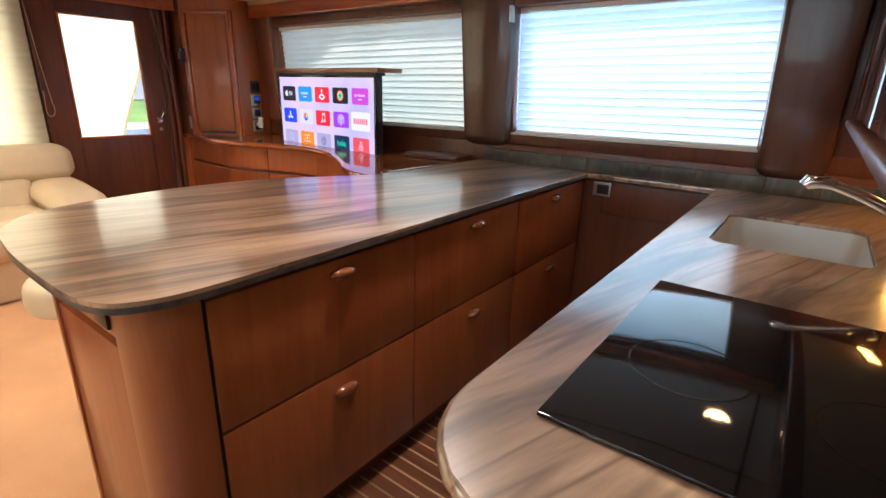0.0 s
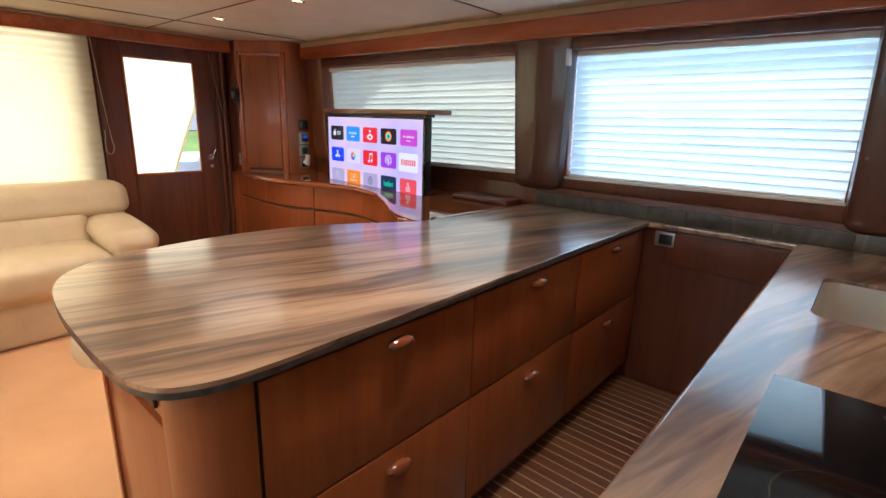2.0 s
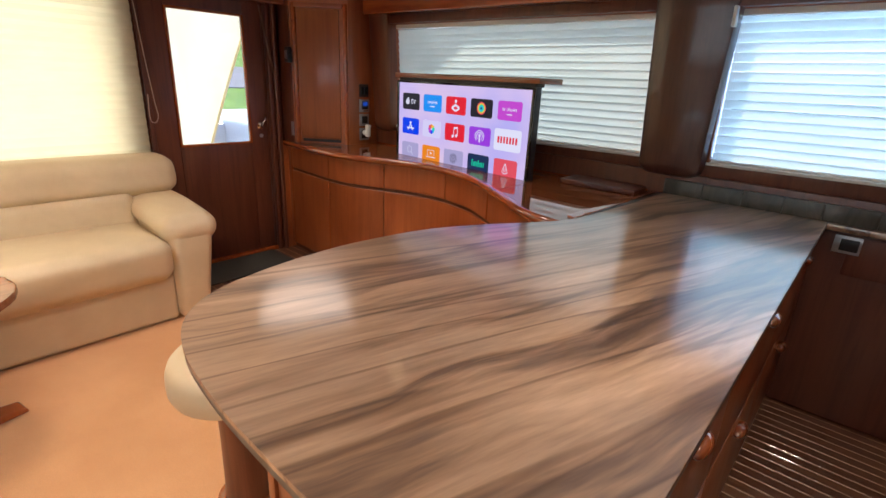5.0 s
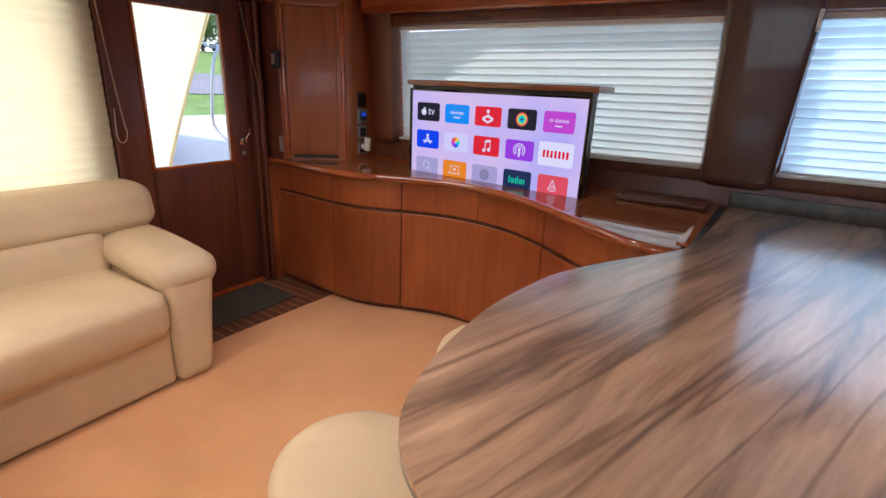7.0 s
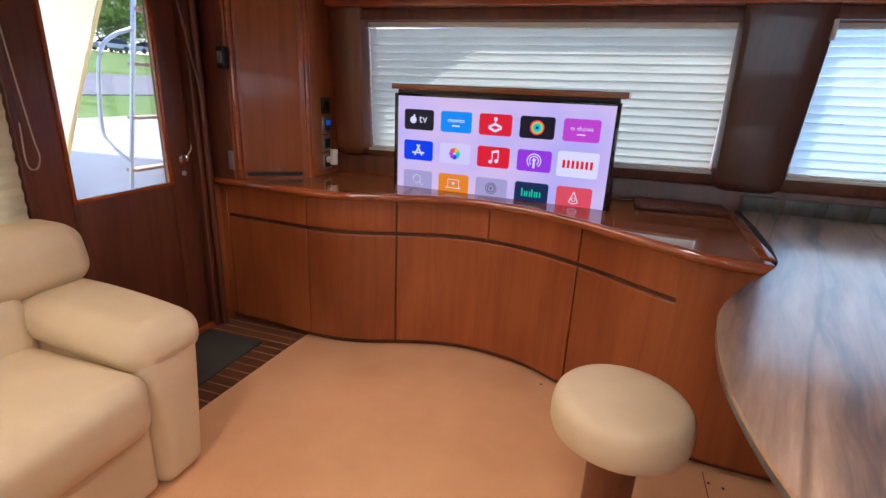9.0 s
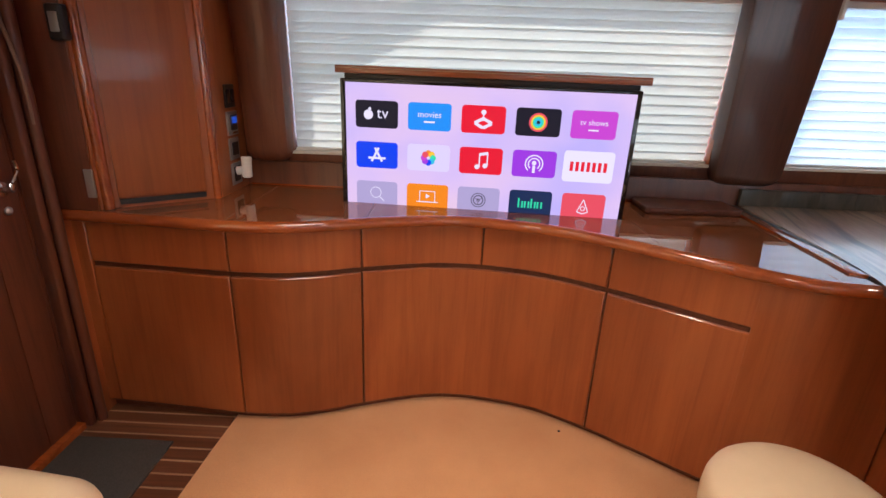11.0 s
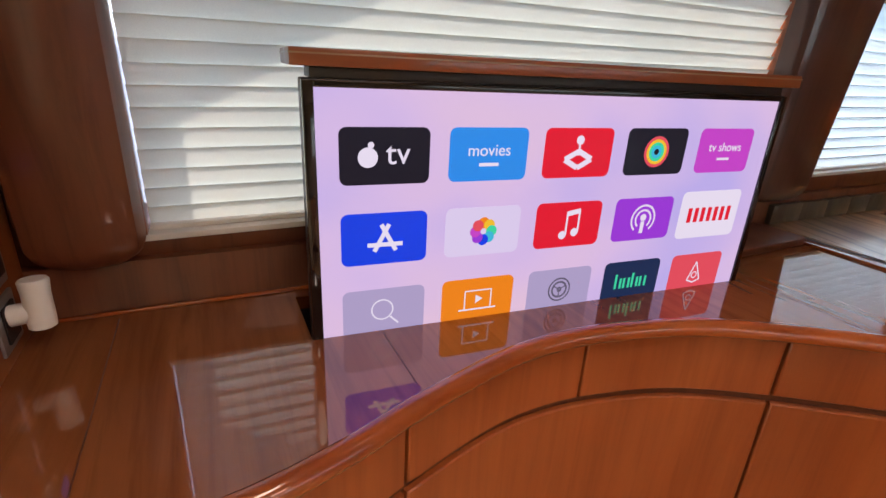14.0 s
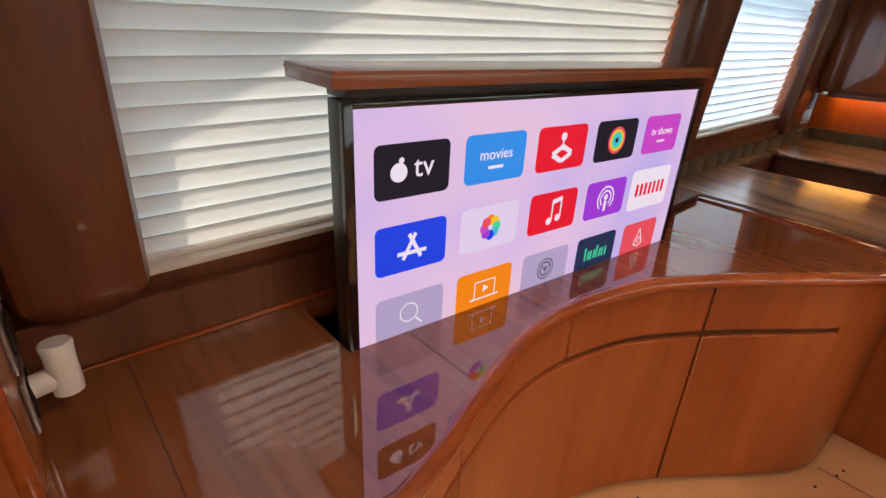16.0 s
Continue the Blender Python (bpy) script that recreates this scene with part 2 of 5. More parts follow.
def cloth(name, color, trans, sheer, weave=500.0):
    """Thin fabric that lets light through: diffuse, translucent and, by its open weave, clear."""
    m = bpy.data.materials.new(name)
    m.use_nodes = True
    nt = m.node_tree
    nt.nodes.remove(nt.nodes["Principled BSDF"])
    d, t, c = (nt.nodes.new(n) for n in ("ShaderNodeBsdfDiffuse", "ShaderNodeBsdfTranslucent", "ShaderNodeBsdfTransparent"))
    fac = noise_tex(nt, coords(nt, (weave, weave, weave)))
    blot = noise_tex(nt, coords(nt, (5, 5, 5)))
    col = mix_col(nt, 1.0, ramp(nt, fac, [(0.3, tuple(k * 0.92 for k in color)), (0.7, color)]), ramp(nt, blot, [(0.3, (0.93, 0.93, 0.92)), (0.7, (1, 1, 1))]), "MULTIPLY")
    nt.links.new(col, d.inputs[0])
    nt.links.new(col, t.inputs[0])
    a, z = nt.nodes.new("ShaderNodeMixShader"), nt.nodes.new("ShaderNodeMixShader")
    a.inputs[0].default_value, z.inputs[0].default_value = trans, sheer
    nt.links.new(d.outputs[0], a.inputs[1])
    nt.links.new(t.outputs[0], a.inputs[2])
    nt.links.new(a.outputs[0], z.inputs[1])
    nt.links.new(c.outputs[0], z.inputs[2])
    nt.links.new(z.outputs[0], nt.nodes["Material Output"].inputs[0])
    MATS[name] = m
    return m


cloth("vane_cloth", (0.78, 0.82, 0.73), 0.21, 0.02)
cloth("pleat_cloth", (0.86, 0.79, 0.55), 0.55, 0.0)
cloth("canvas_cloth", (0.95, 0.87, 0.60), 0.6, 0.0)


def glow(name, color, strength):
    m = bpy.data.materials.new(name)
    m.use_nodes = True
    b = m.node_tree.nodes["Principled BSDF"]
    b.inputs["Base Color"].default_value = (0.004, 0.004, 0.004, 1)
    b.inputs["Roughness"].default_value = 0.3
    b.inputs["Specular IOR Level"].default_value = 0.15
    b.inputs["Emission Color"].default_value = (*color, 1)
    b.inputs["Emission Strength"].default_value = strength
    MATS[name] = m
    return m


SCREEN = 0.35
m = glow("screen_back", (0.80, 0.62, 0.86), SCREEN)
nt = m.node_tree
blob = noise_tex(nt, coords(nt, (2.2, 2.2, 3.0)), 1.0, 2, 0.4)
nt.links.new(ramp(nt, blob, [(0.3, (0.55, 0.49, 0.90)), (0.5, (0.74, 0.58, 0.86)), (0.7, (0.84, 0.63, 0.76))]), nt.nodes["Principled BSDF"].inputs["Emission Color"])
for nm, col in (("ic_black", (0.012, 0.012, 0.022)), ("ic_blue", (0.015, 0.30, 0.90)), ("ic_deepblue", (0.005, 0.06, 0.85)), ("ic_red", (0.85, 0.015, 0.035)),
                ("ic_purple", (0.36, 0.05, 0.72)), ("ic_magenta", (0.62, 0.07, 0.62)), ("ic_white", (0.86, 0.84, 0.95)), ("ic_lilac", (0.45, 0.40, 0.62)),
                ("ic_pale", (0.76, 0.70, 0.92)), ("ic_orange", (0.95, 0.27, 0.01)), ("ic_green", (0.02, 0.75, 0.38)), ("ic_navy", (0.012, 0.03, 0.09)),
                ("ic_coral", (0.85, 0.09, 0.12)), ("ic_grey", (0.12, 0.11, 0.16)), ("ic_yellow", (0.95, 0.60, 0.03)), ("ic_teal", (0.03, 0.55, 0.75))):
    glow(nm, col, SCREEN)
glow("lamp_glow", (1.0, 0.60, 0.26), 4.0)
glow("strip_glow", (1.0, 0.50, 0.10), 7.0)
glow("blue_display", (0.03, 0.14, 0.9), 0.16)

m, nodes, links, b = shader("grass_blades", rough=0.9, spec=0.1)
nt = m.node_tree
links.new(ramp(nt, noise_tex(nt, coords(nt, (0.6, 0.6, 0.6)), 1.0, 8, 0.7), [(0.3, (0.09, 0.17, 0.03)), (0.7, (0.20, 0.32, 0.07))]), b.inputs["Base Color"])
m, nodes, links, b = shader("water_surface", (0.02, 0.045, 0.05), 0.08)
nt = m.node_tree
bump(nt, b, noise_tex(nt, coords(nt, (2.5, 2.5, 2.5)), 1.0, 5, 0.6), 0.4, 0.05)
m, nodes, links, b = shader("asphalt", rough=0.9, spec=0.2)
nt = m.node_tree
links.new(ramp(nt, noise_tex(nt, coords(nt, (3, 3, 3)), 1.0, 6, 0.7), [(0.3, (0.17, 0.17, 0.18)), (0.7, (0.25, 0.25, 0.26))]), b.inputs["Base Color"])
m, nodes, links, b = shader("concrete", rough=0.85, spec=0.2)
nt = m.node_tree
links.new(ramp(nt, noise_tex(nt, coords(nt, (1.5, 1.5, 1.5)), 1.0, 7, 0.7), [(0.3, (0.50, 0.49, 0.47)), (0.7, (0.64, 0.63, 0.60))]), b.inputs["Base Color"])
cloth("leaf_mass", (0.24, 0.36, 0.10), 0.6, 0.0, 1.5)
shader("bark", (0.09, 0.06, 0.04), 0.9)

# ---- mesh helpers ----
BASE = {}


def thing(name, at, label, category, group="", kind=""):
    ob = new(name)
    ob.location = at
    BASE[ob.name] = Vector(at)
    return tagged(ob, label, category, group, kind)


def finish(bm, name, material, smooth):
    bmesh.ops.recalc_face_normals(bm, faces=bm.faces[:])
    me = bpy.data.meshes.new(name)
    bm.to_mesh(me)
    bm.free()
    me.materials.append(MATS[material])
    if smooth:
        for p in me.polygons:
            p.use_smooth = True
        me.set_sharp_from_angle(angle=radians(38))
    return me


def part(name, bm, material, parent, label="", smooth=True):
    """One mesh under a thing or a part; bm is in world metres."""
    base = BASE[parent.name]
    bmesh.ops.translate(bm, verts=bm.verts[:], vec=-base)
    ob = new(name, finish(bm, name, material, smooth))
    ob.parent = parent
    BASE[ob.name] = base
    return tagged(ob, label)


def solid(name, bm, material, label, category, group="", kind="", smooth=True):
    """A thing or piece of the setting that is a single mesh."""
    ob = new(name, finish(bm, name, material, smooth))
    BASE[ob.name] = Vector((0, 0, 0))
    return tagged(ob, label, category, group, kind)


def hexa(lo, hi, bevel=0.0, seg=2):
    """A block from two rings of four corners, with softened edges."""
    bm = bmesh.new()
    v = [bm.verts.new(p) for p in (*lo, *hi)]
    for f in ((3, 2, 1, 0), (4, 5, 6, 7), (0, 1, 5, 4), (1, 2, 6, 5), (2, 3, 7, 6), (3, 0, 4, 7)):
        bm.faces.new([v[i] for i in f])
    if bevel:
        bmesh.ops.bevel(bm, geom=bm.edges[:], offset=bevel, segments=seg, affect="EDGES", profile=0.6)
    return bm


def box(x0, x1, y0, y1, z0, z1, bevel=0.003, seg=2):
    return hexa([(x0, y0, z0), (x1, y0, z0), (x1, y1, z0), (x0, y1, z0)], [(x0, y0, z1), (x1, y0, z1), (x1, y1, z1), (x0, y1, z1)], bevel, seg)


def prism(outline, z0, z1, bevel=0.0, seg=3, sides=False):
    bm = bmesh.new()
    lo = [bm.verts.new((x, y, z0)) for x, y in outline]
    hi = [bm.verts.new((x, y, z1)) for x, y in outline]
    n = len(outline)
    bm.faces.new(lo[::-1])
    bm.faces.new(hi)
    for i in range(n):
        bm.faces.new((lo[i], lo[(i + 1) % n], hi[(i + 1) % n], hi[i]))
    if bevel:
        es = [e for e in bm.edges if abs(e.verts[0].co.z - e.verts[1].co.z) < 1e-6]
        bmesh.ops.bevel(bm, geom=es, offset=bevel, segments=seg, affect="EDGES", profile=0.5)
    return bm


def tube(points, r, seg=10, taper=None):
    bm = bmesh.new()
    pts = [Vector(p) for p in points]
    rings = []
    up = Vector((0, 0, 1))
    for i, p in enumerate(pts):
        d = (pts[min(i + 1, len(pts) - 1)] - pts[max(i - 1, 0)]).normalized()
        a = d.cross(up if abs(d.z) < 0.95 else Vector((1, 0, 0))).normalized()
        c = d.cross(a)
        k = r if taper is None else taper[i]
        rings.append([bm.verts.new(p + (a * math.cos(q) + c * math.sin(q)) * k) for q in (2 * math.pi * j / seg for j in range(seg))])
    for r0, r1 in zip(rings, rings[1:]):
        for j in range(seg):
            bm.faces.new((r0[j], r0[(j + 1) % seg], r1[(j + 1) % seg], r1[j]))
    bm.faces.new(rings[0][::-1])
    bm.faces.new(rings[-1])
    return bm


def lathe(profile, at, seg=28, lean=None):
    """A turned shape: (radius, height) pairs round an upright axis."""
    bm = bmesh.new()
    rings = []
    for r, h in profile:
        rings.append([bm.verts.new((r * math.cos(a), r * math.sin(a), h)) for a in (2 * math.pi * j / seg for j in range(seg))])
    for r0, r1 in zip(rings, rings[1:]):
        for j in range(seg):
            bm.faces.new((r0[j], r0[(j + 1) % seg], r1[(j + 1) % seg], r1[j]))
    bm.faces.new(rings[0][::-1])
    bm.faces.new(rings[-1])
    mt = Matrix.Translation(at) @ (lean if lean else Matrix.Identity(4))
    bmesh.ops.transform(bm, matrix=mt, verts=bm.verts[:])
    return bm


def spline(ctrl, per=8, closed=False):
    """A smooth line through control points."""
    pts = [Vector(p) for p in ctrl]
    n = len(pts)
    out = []
    for i in range(n if closed else n - 1):
        p1, p2 = pts[i], pts[(i + 1) % n]
        p0 = pts[i - 1] if closed or i else p1 * 2 - p2
        p3 = pts[(i + 2) % n] if closed or i + 2 < n else p2 * 2 - p1
        for k in range(per):
            t = k / per
            out.append(0.5 * ((2 * p1) + (p2 - p0) * t + (2 * p0 - 5 * p1 + 4 * p2 - p3) * t * t + (3 * p1 - p0 - 3 * p2 + p3) * t ** 3))
    if not closed:
        out.append(pts[-1])
    return out


def pillow(x0, x1, y0, y1, z0, z1, r, puff=0.0):
    """An upholstered block with well-rounded edges and slightly swollen faces."""
    c = Vector(((x0 + x1) / 2, (y0 + y1) / 2, (z0 + z1) / 2))
    h = Vector(((x1 - x0) / 2, (y1 - y0) / 2, (z1 - z0) / 2))
    r = min(r, h.x * 0.98, h.y * 0.98, h.z * 0.98)
    stops = [math.tan(radians(45) * k / 4) for k in range(5)]

    def ticks(half):
        edge = [-half + r * (1 - q) for q in reversed(stops)]
        mids = [(-half + r) + (2 * (half - r)) * k / 6 for k in range(1, 6)]
        return edge + mids + [-q for q in reversed(edge)]

    tk = [ticks(h[i]) for i in range(3)]
    bm = bmesh.new()
    for i in range(3):
        j, k = (i + 1) % 3, (i + 2) % 3
        for side in (-1, 1):
            g = []
            for a in tk[j]:
                row = []
                for b_ in tk[k]:
                    d = Vector((0, 0, 0))
                    d[i], d[j], d[k] = side * h[i], a, b_
                    inner = Vector([max(-h[q] + r, min(h[q] - r, d[q])) for q in range(3)])
                    o = d - inner
                    p = inner + o.normalized() * r
                    p[i] += side * puff * (1 - (a / h[j]) ** 2) * (1 - (b_ / h[k]) ** 2)
                    row.append(bm.verts.new(c + p))
                g.append(row)
            for r0, r1 in zip(g, g[1:]):
                for q in range(len(r0) - 1):
                    bm.faces.new((r0[q], r0[q + 1], r1[q + 1], r1[q]))
    bmesh.ops.remove_doubles(bm, verts=bm.verts[:], dist=0.0004)
    return bm


def move(bm, m):
    bmesh.ops.transform(bm, matrix=m, verts=bm.verts[:])
    return bm


def lettering(text, size, m, name="lettering"):
    """Flat letters in the built-in font, as a bmesh at pose m, centred."""
    cu = bpy.data.curves.new(name, "FONT")
    cu.body, cu.size, cu.align_x, cu.align_y, cu.extrude = text, size, "CENTER", "CENTER", 0.0004
    ob = new(name, cu)
    me = bpy.data.meshes.new_from_object(ob)
    bpy.data.objects.remove(ob)
    bm = bmesh.new()
    bm.from_mesh(me)
    return move(bm, m)


def merge(*bms):
    out = bmesh.new()
    for b_ in bms:
        me = bpy.data.meshes.new("tmp")
        b_.to_mesh(me)
        b_.free()
        out.from_mesh(me)
        bpy.data.meshes.remove(me)
    return out


# ---- the plan, in metres ----
PORT, AFT, FORE, STAR, TOP = 3.06, -3.53, 1.44, -1.7, 1.985
WIN_Z0, WIN_Z1 = 1.085, 1.80


def lean_y(z):
    return 3.085 - 0.065 * (z - 1.09)


SHEER = 0.0105  # the window line climbs forward


def sheer(x):
    return SHEER * (x + 0.33)


def lean_box(x0, x1, z0, z1, d0, d1, bevel=0.003, x0t=None, x1t=None, follow=(0, 0)):
    """A block that leans with the cabin side; d is the distance outboard of its inner face."""
    a, c = (x0 if x0t is None else x0t), (x1 if x1t is None else x1t)
    l0, l1, h0, h1 = z0 + follow[0] * sheer(x0), z0 + follow[0] * sheer(x1), z1 + follow[1] * sheer(x0), z1 + follow[1] * sheer(x1)
    return hexa([(x0, lean_y(l0) + d0, l0), (x1, lean_y(l1) + d0, l1), (x1, lean_y(l1) + d1, l1), (x0, lean_y(l0) + d1, l0)],
                [(a, lean_y(h0) + d0, h0), (c, lean_y(h1) + d0, h1), (c, lean_y(h1) + d1, h1), (a, lean_y(h0) + d1, h0)], bevel)



WINDOWS = ((-2.80, -0.84), (-0.525, 0.80))

# ---- setting: floor, walls, ceiling ----
solid("floor", box(AFT - 0.1, 2.7, STAR - 0.1, PORT + 0.1, -0.09, -0.012, 0), "teak_plank", "dark varnished teak cabin sole", "floor", kind="structure")
carpet = [(-2.945, STAR), (-0.12, STAR), (-0.12, 0.70), (-0.54, 0.70), (-0.54, 2.78), (-2.90, 2.78), (-2.93, 2.3), (-2.955, 1.75), (-2.96, 1.2)]
solid("carpet", prism(carpet, -0.012, 0.012, 0.004), "carpet_pile", "peach-beige fitted carpet over the saloon floor", "carpet", kind="structure")

wall = thing("wall_port", (0, PORT, 0), "cherry-panelled cabin side under and between the windows", "wall", kind="structure")
part("lower_panel", box(AFT, 2.7, PORT + 0.0, PORT + 0.16, -0.01, 1.02, 0.002), "mahogany_mid", wall)
part("sill_panel", lean_box(AFT, 2.7, 1.02, WIN_Z0, -0.004, 0.15, 0.002, follow=(0, 1)), "mahogany_mid", wall)
part("upper_panel", lean_box(AFT, 2.7, WIN_Z1, 2.05, -0.0, 0.15, 0.002), "mahogany_dark", wall)
for xa, xb in ((AFT, -2.80), (-0.84, -0.525), (0.80, 2.7)):
    part("pier", lean_box(xa, xb, 1.03, WIN_Z1, 0.0, 0.15, 0.002), "mahogany_dark", wall)

aft = thing("wall_aft", (AFT, 0, 0), "dark cherry-panelled aft bulkhead around the door", "wall", kind="structure")
part("side_panel", box(AFT - 0.12, AFT, STAR, -0.95, -0.01, 2.05, 0.002), "mahogany_dark", aft)
part("window_apron", box(AFT - 0.12, AFT, -0.95, 1.40, -0.01, 0.80, 0.002), "mahogany_dark", aft)
part("window_head", box(AFT - 0.12, AFT, -0.95, 1.40, 1.90, 2.05, 0.002), "mahogany_dark", aft)
part("mullion", box(AFT - 0.12, AFT, 1.40, 1.555, -0.01, 2.05, 0.002), "mahogany_dark", aft)
part("door_head", box(AFT - 0.12, AFT, 1.555, 2.39, 1.905, 2.05, 0.002), "mahogany_dark", aft)
part("corner_panel", box(AFT - 0.12, AFT, 2.39, PORT, -0.01, 2.05, 0.002), "mahogany_dark", aft)

# unseen opening, drawn longer forward to let fill light into the galley
SX_A, SX_B = -1.95, 2.25
sb = thing("wall_starboard", (0, STAR, 0), "plain starboard cabin side with one long window", "wall", kind="structure")
part("lower_panel", box(AFT, 2.7, STAR - 0.12, STAR, -0.01, 1.10, 0.002), "wall_paint", sb)
part("upper_panel", box(AFT, 2.7, STAR - 0.12, STAR, 1.78, 2.05, 0.002), "wall_paint", sb)
part("pier", box(AFT, SX_A, STAR - 0.12, STAR, 1.10, 1.78, 0.002), "wall_paint", sb)
part("pier", box(SX_B, 2.7, STAR - 0.12, STAR, 1.10, 1.78, 0.002), "wall_paint", sb)
fore = thing("wall_forward", (FORE, 0, 0), "cherry-panelled bulkhead behind the galley counter", "wall", kind="structure")
part("galley_panel", box(FORE, FORE + 0.1, 0.55, PORT, -0.01, 2.05, 0.002), "cherry_upright", fore)
part("return_panel", box(FORE, 2.7, 0.50, 0.55, -0.01, 2.05, 0.002), "cherry_upright", fore)
part("end_panel", box(2.7, 2.8, STAR, 0.55, -0.01, 2.05, 0.002), "wall_paint", fore)

solid("ceiling", box(AFT - 0.9, 2.8, STAR - 0.5, PORT + 0.12, TOP, TOP + 0.12, 0.01), "ceiling_vinyl", "cream padded vinyl headliner", "ceiling", kind="structure")
seam = thing("ceiling_trim", (0, 0, TOP), "thin dark seam battens on the cream headliner", "trim", kind="structure")
for x in (-2.83, -0.9, 1.0):
    part("batten", box(x - 0.006, x + 0.006, STAR, 2.86, TOP - 0.004, TOP + 0.003, 0.001), "mahogany_dark", seam)
part("batten", box(AFT + 0.2, 2.6, 1.855, 1.865, TOP - 0.004, TOP + 0.003, 0.001), "mahogany_dark", seam)

val = thing("valance_port", (0, 2.95, 1.85), "glossy varnished cherry valance above the side windows", "valance", kind="structure")
part("face_board", box(-2.98, 1.07, 2.895, 2.93, 1.845, 1.945, 0.008, 3), "cherry_gloss", val)
part("soffit", box(-2.98, 1.07, 2.93, 3.04, 1.846, 1.87, 0.003), "cherry_gloss", val)
part("cove", box(-2.98, 1.07, 2.905, 2.99, 1.945, TOP - 0.002, 0.006), "teak_pale", val)
part("blind_rail", box(-2.80, 0.80, 2.985, 3.035, 1.79, 1.845, 0.004), "mahogany_dark", val)
val2 = thing("valance_aft", (-3.4, 1.0, 1.9), "varnished cherry valance over the aft blind and door", "valance", kind="structure")
part("face_board", box(-3.385, -3.35, STAR, 2.48, 1.875, 1.965, 0.008, 3), "cherry_gloss", val2)
part("soffit", box(-3.53, -3.385, STAR, 2.48, 1.876, 1.9, 0.003), "cherry_gloss", val2)
part("cove", box(-3.45, -3.36, STAR, 2.48, 1.965, TOP - 0.002, 0.006), "teak_pale", val2)


def window(name, x0, x1, label):
    w = thing(name, ((x0 + x1) / 2, PORT, WIN_Z0), label, "window", kind="structure")
    part("pane", lean_box(x0, x1, WIN_Z0 - 0.03, WIN_Z1, 0.095, 0.101, 0), "clear_glass", w).visible_shadow = False
    part("window_sill", lean_box(x0, x1, WIN_Z0 - 0.004, WIN_Z0 + 0.010, -0.012, 0.09, 0.002, follow=(1, 1)), "white_plastic", w)
    for a, c in ((x0, x0 + 0.012), (x1 - 0.012, x1)):
        part("frame", lean_box(a, c, WIN_Z0, WIN_Z1, -0.01, 0.09, 0.002, follow=(1, 0)), "cherry_along", w)
    part("frame", lean_box(x0, x1, WIN_Z1 - 0.012, WIN_Z1, 0.0, 0.09, 0.002), "cherry_along", w)


window("window_1", *WINDOWS[0], "long saloon window in a cherry frame")
window("window_2", *WINDOWS[1], "galley window in a cherry frame")

VANES = 16


def vane_mesh(length, rise, run):
    """One cloth vane: a shallow crown across its width, stiff lower hem."""
    bm = bmesh.new()
    rows = []
    for i in range(7):
        u = i / 6 - 0.5
        y = -u * run + 0.0012 * (1 - 4 * u * u)
        z = u * rise
        rows.append([bm.verts.new((s * length / 2, y, z)) for s in (-1, -0.33, 0.33, 1)])
    for r0, r1 in zip(rows, rows[1:]):
        for k in range(3):
            bm.faces.new((r0[k], r0[k + 1], r1[k + 1], r1[k]))
    return finish(bm, "vane", "vane_cloth", True)


def blind(x0, x1, rise, label):
    cx = (x0 + x1) / 2
    b_ = thing("window_blind", (cx, lean_y(1.1), WIN_Z0), label, "blind", "blinds on the side windows")
    base = BASE[b_.name]
    me = vane_mesh(x1 - x0 - 0.03, rise, 0.014)
    pitch = (WIN_Z1 - WIN_Z0 - 0.04) / VANES
    for i in range(VANES):
        z = WIN_Z0 + 0.038 + pitch * i + sheer(cx)
        v = new("vane", me)
        v.parent = b_
        v.location = Vector((cx, lean_y(z) + 0.035, z)) - base
        v.rotation_euler = (radians(random.uniform(-0.5, 0.5)), -math.atan(SHEER) + radians(random.uniform(-0.04, 0.04)), 0)
    part("bottom_rail", lean_box(x0 + 0.014, x1 - 0.014, WIN_Z0 + 0.010, WIN_Z0 + 0.022, 0.018, 0.05, 0.004, follow=(1, 1)), "white_plastic", b_, "white bottom rail")
    part("head_rail", lean_box(x0 + 0.014, x1 - 0.014, WIN_Z1 - 0.04, WIN_Z1 - 0.013, 0.01, 0.06, 0.004), "white_plastic", b_)


blind(*WINDOWS[0], 0.0440, "white cloth vane blind let down over the saloon window")
blind(*WINDOWS[1], 0.0405, "white cloth vane blind let down over the galley window")

for bx in (-0.852, -0.512, 0.788):
    bk = thing("blind_bracket", (bx, lean_y(1.75), 1.72), "small white plastic end bracket beside the blind", "bracket", "brackets of the blinds")
    part("clip", lean_box(bx - 0.008, bx + 0.008, 1.705, 1.79, -0.085 if bx < 0.7 and bx > -0.6 else -0.03, 0.004, 0.003), "white_plastic", bk)

sw = thing("window_4", (0.15, STAR - 0.1, 1.10), "unseen starboard saloon window behind a blind, lengthened to light the galley", "window", kind="structure")
part("pane", box(SX_A, SX_B, STAR - 0.106, STAR - 0.10, 1.10, 1.78, 0), "clear_glass", sw).visible_shadow = False
sbl = thing("window_blind", (0.15, STAR - 0.05, 1.10), "white cloth vane blind let down over the starboard window", "blind", "blinds on the side windows")
vm = vane_mesh(SX_B - SX_A - 0.03, 0.0575, 0.021)
for i in range(13):
    v = new("vane", vm)
    v.parent = sbl
    v.location = (0.0, 0.0, 0.03 + 0.051 * i)
part("head_rail", box(SX_A + 0.012, SX_B - 0.012, STAR - 0.075, STAR - 0.025, 1.755, 1.778, 0.004), "white_plastic", sbl)


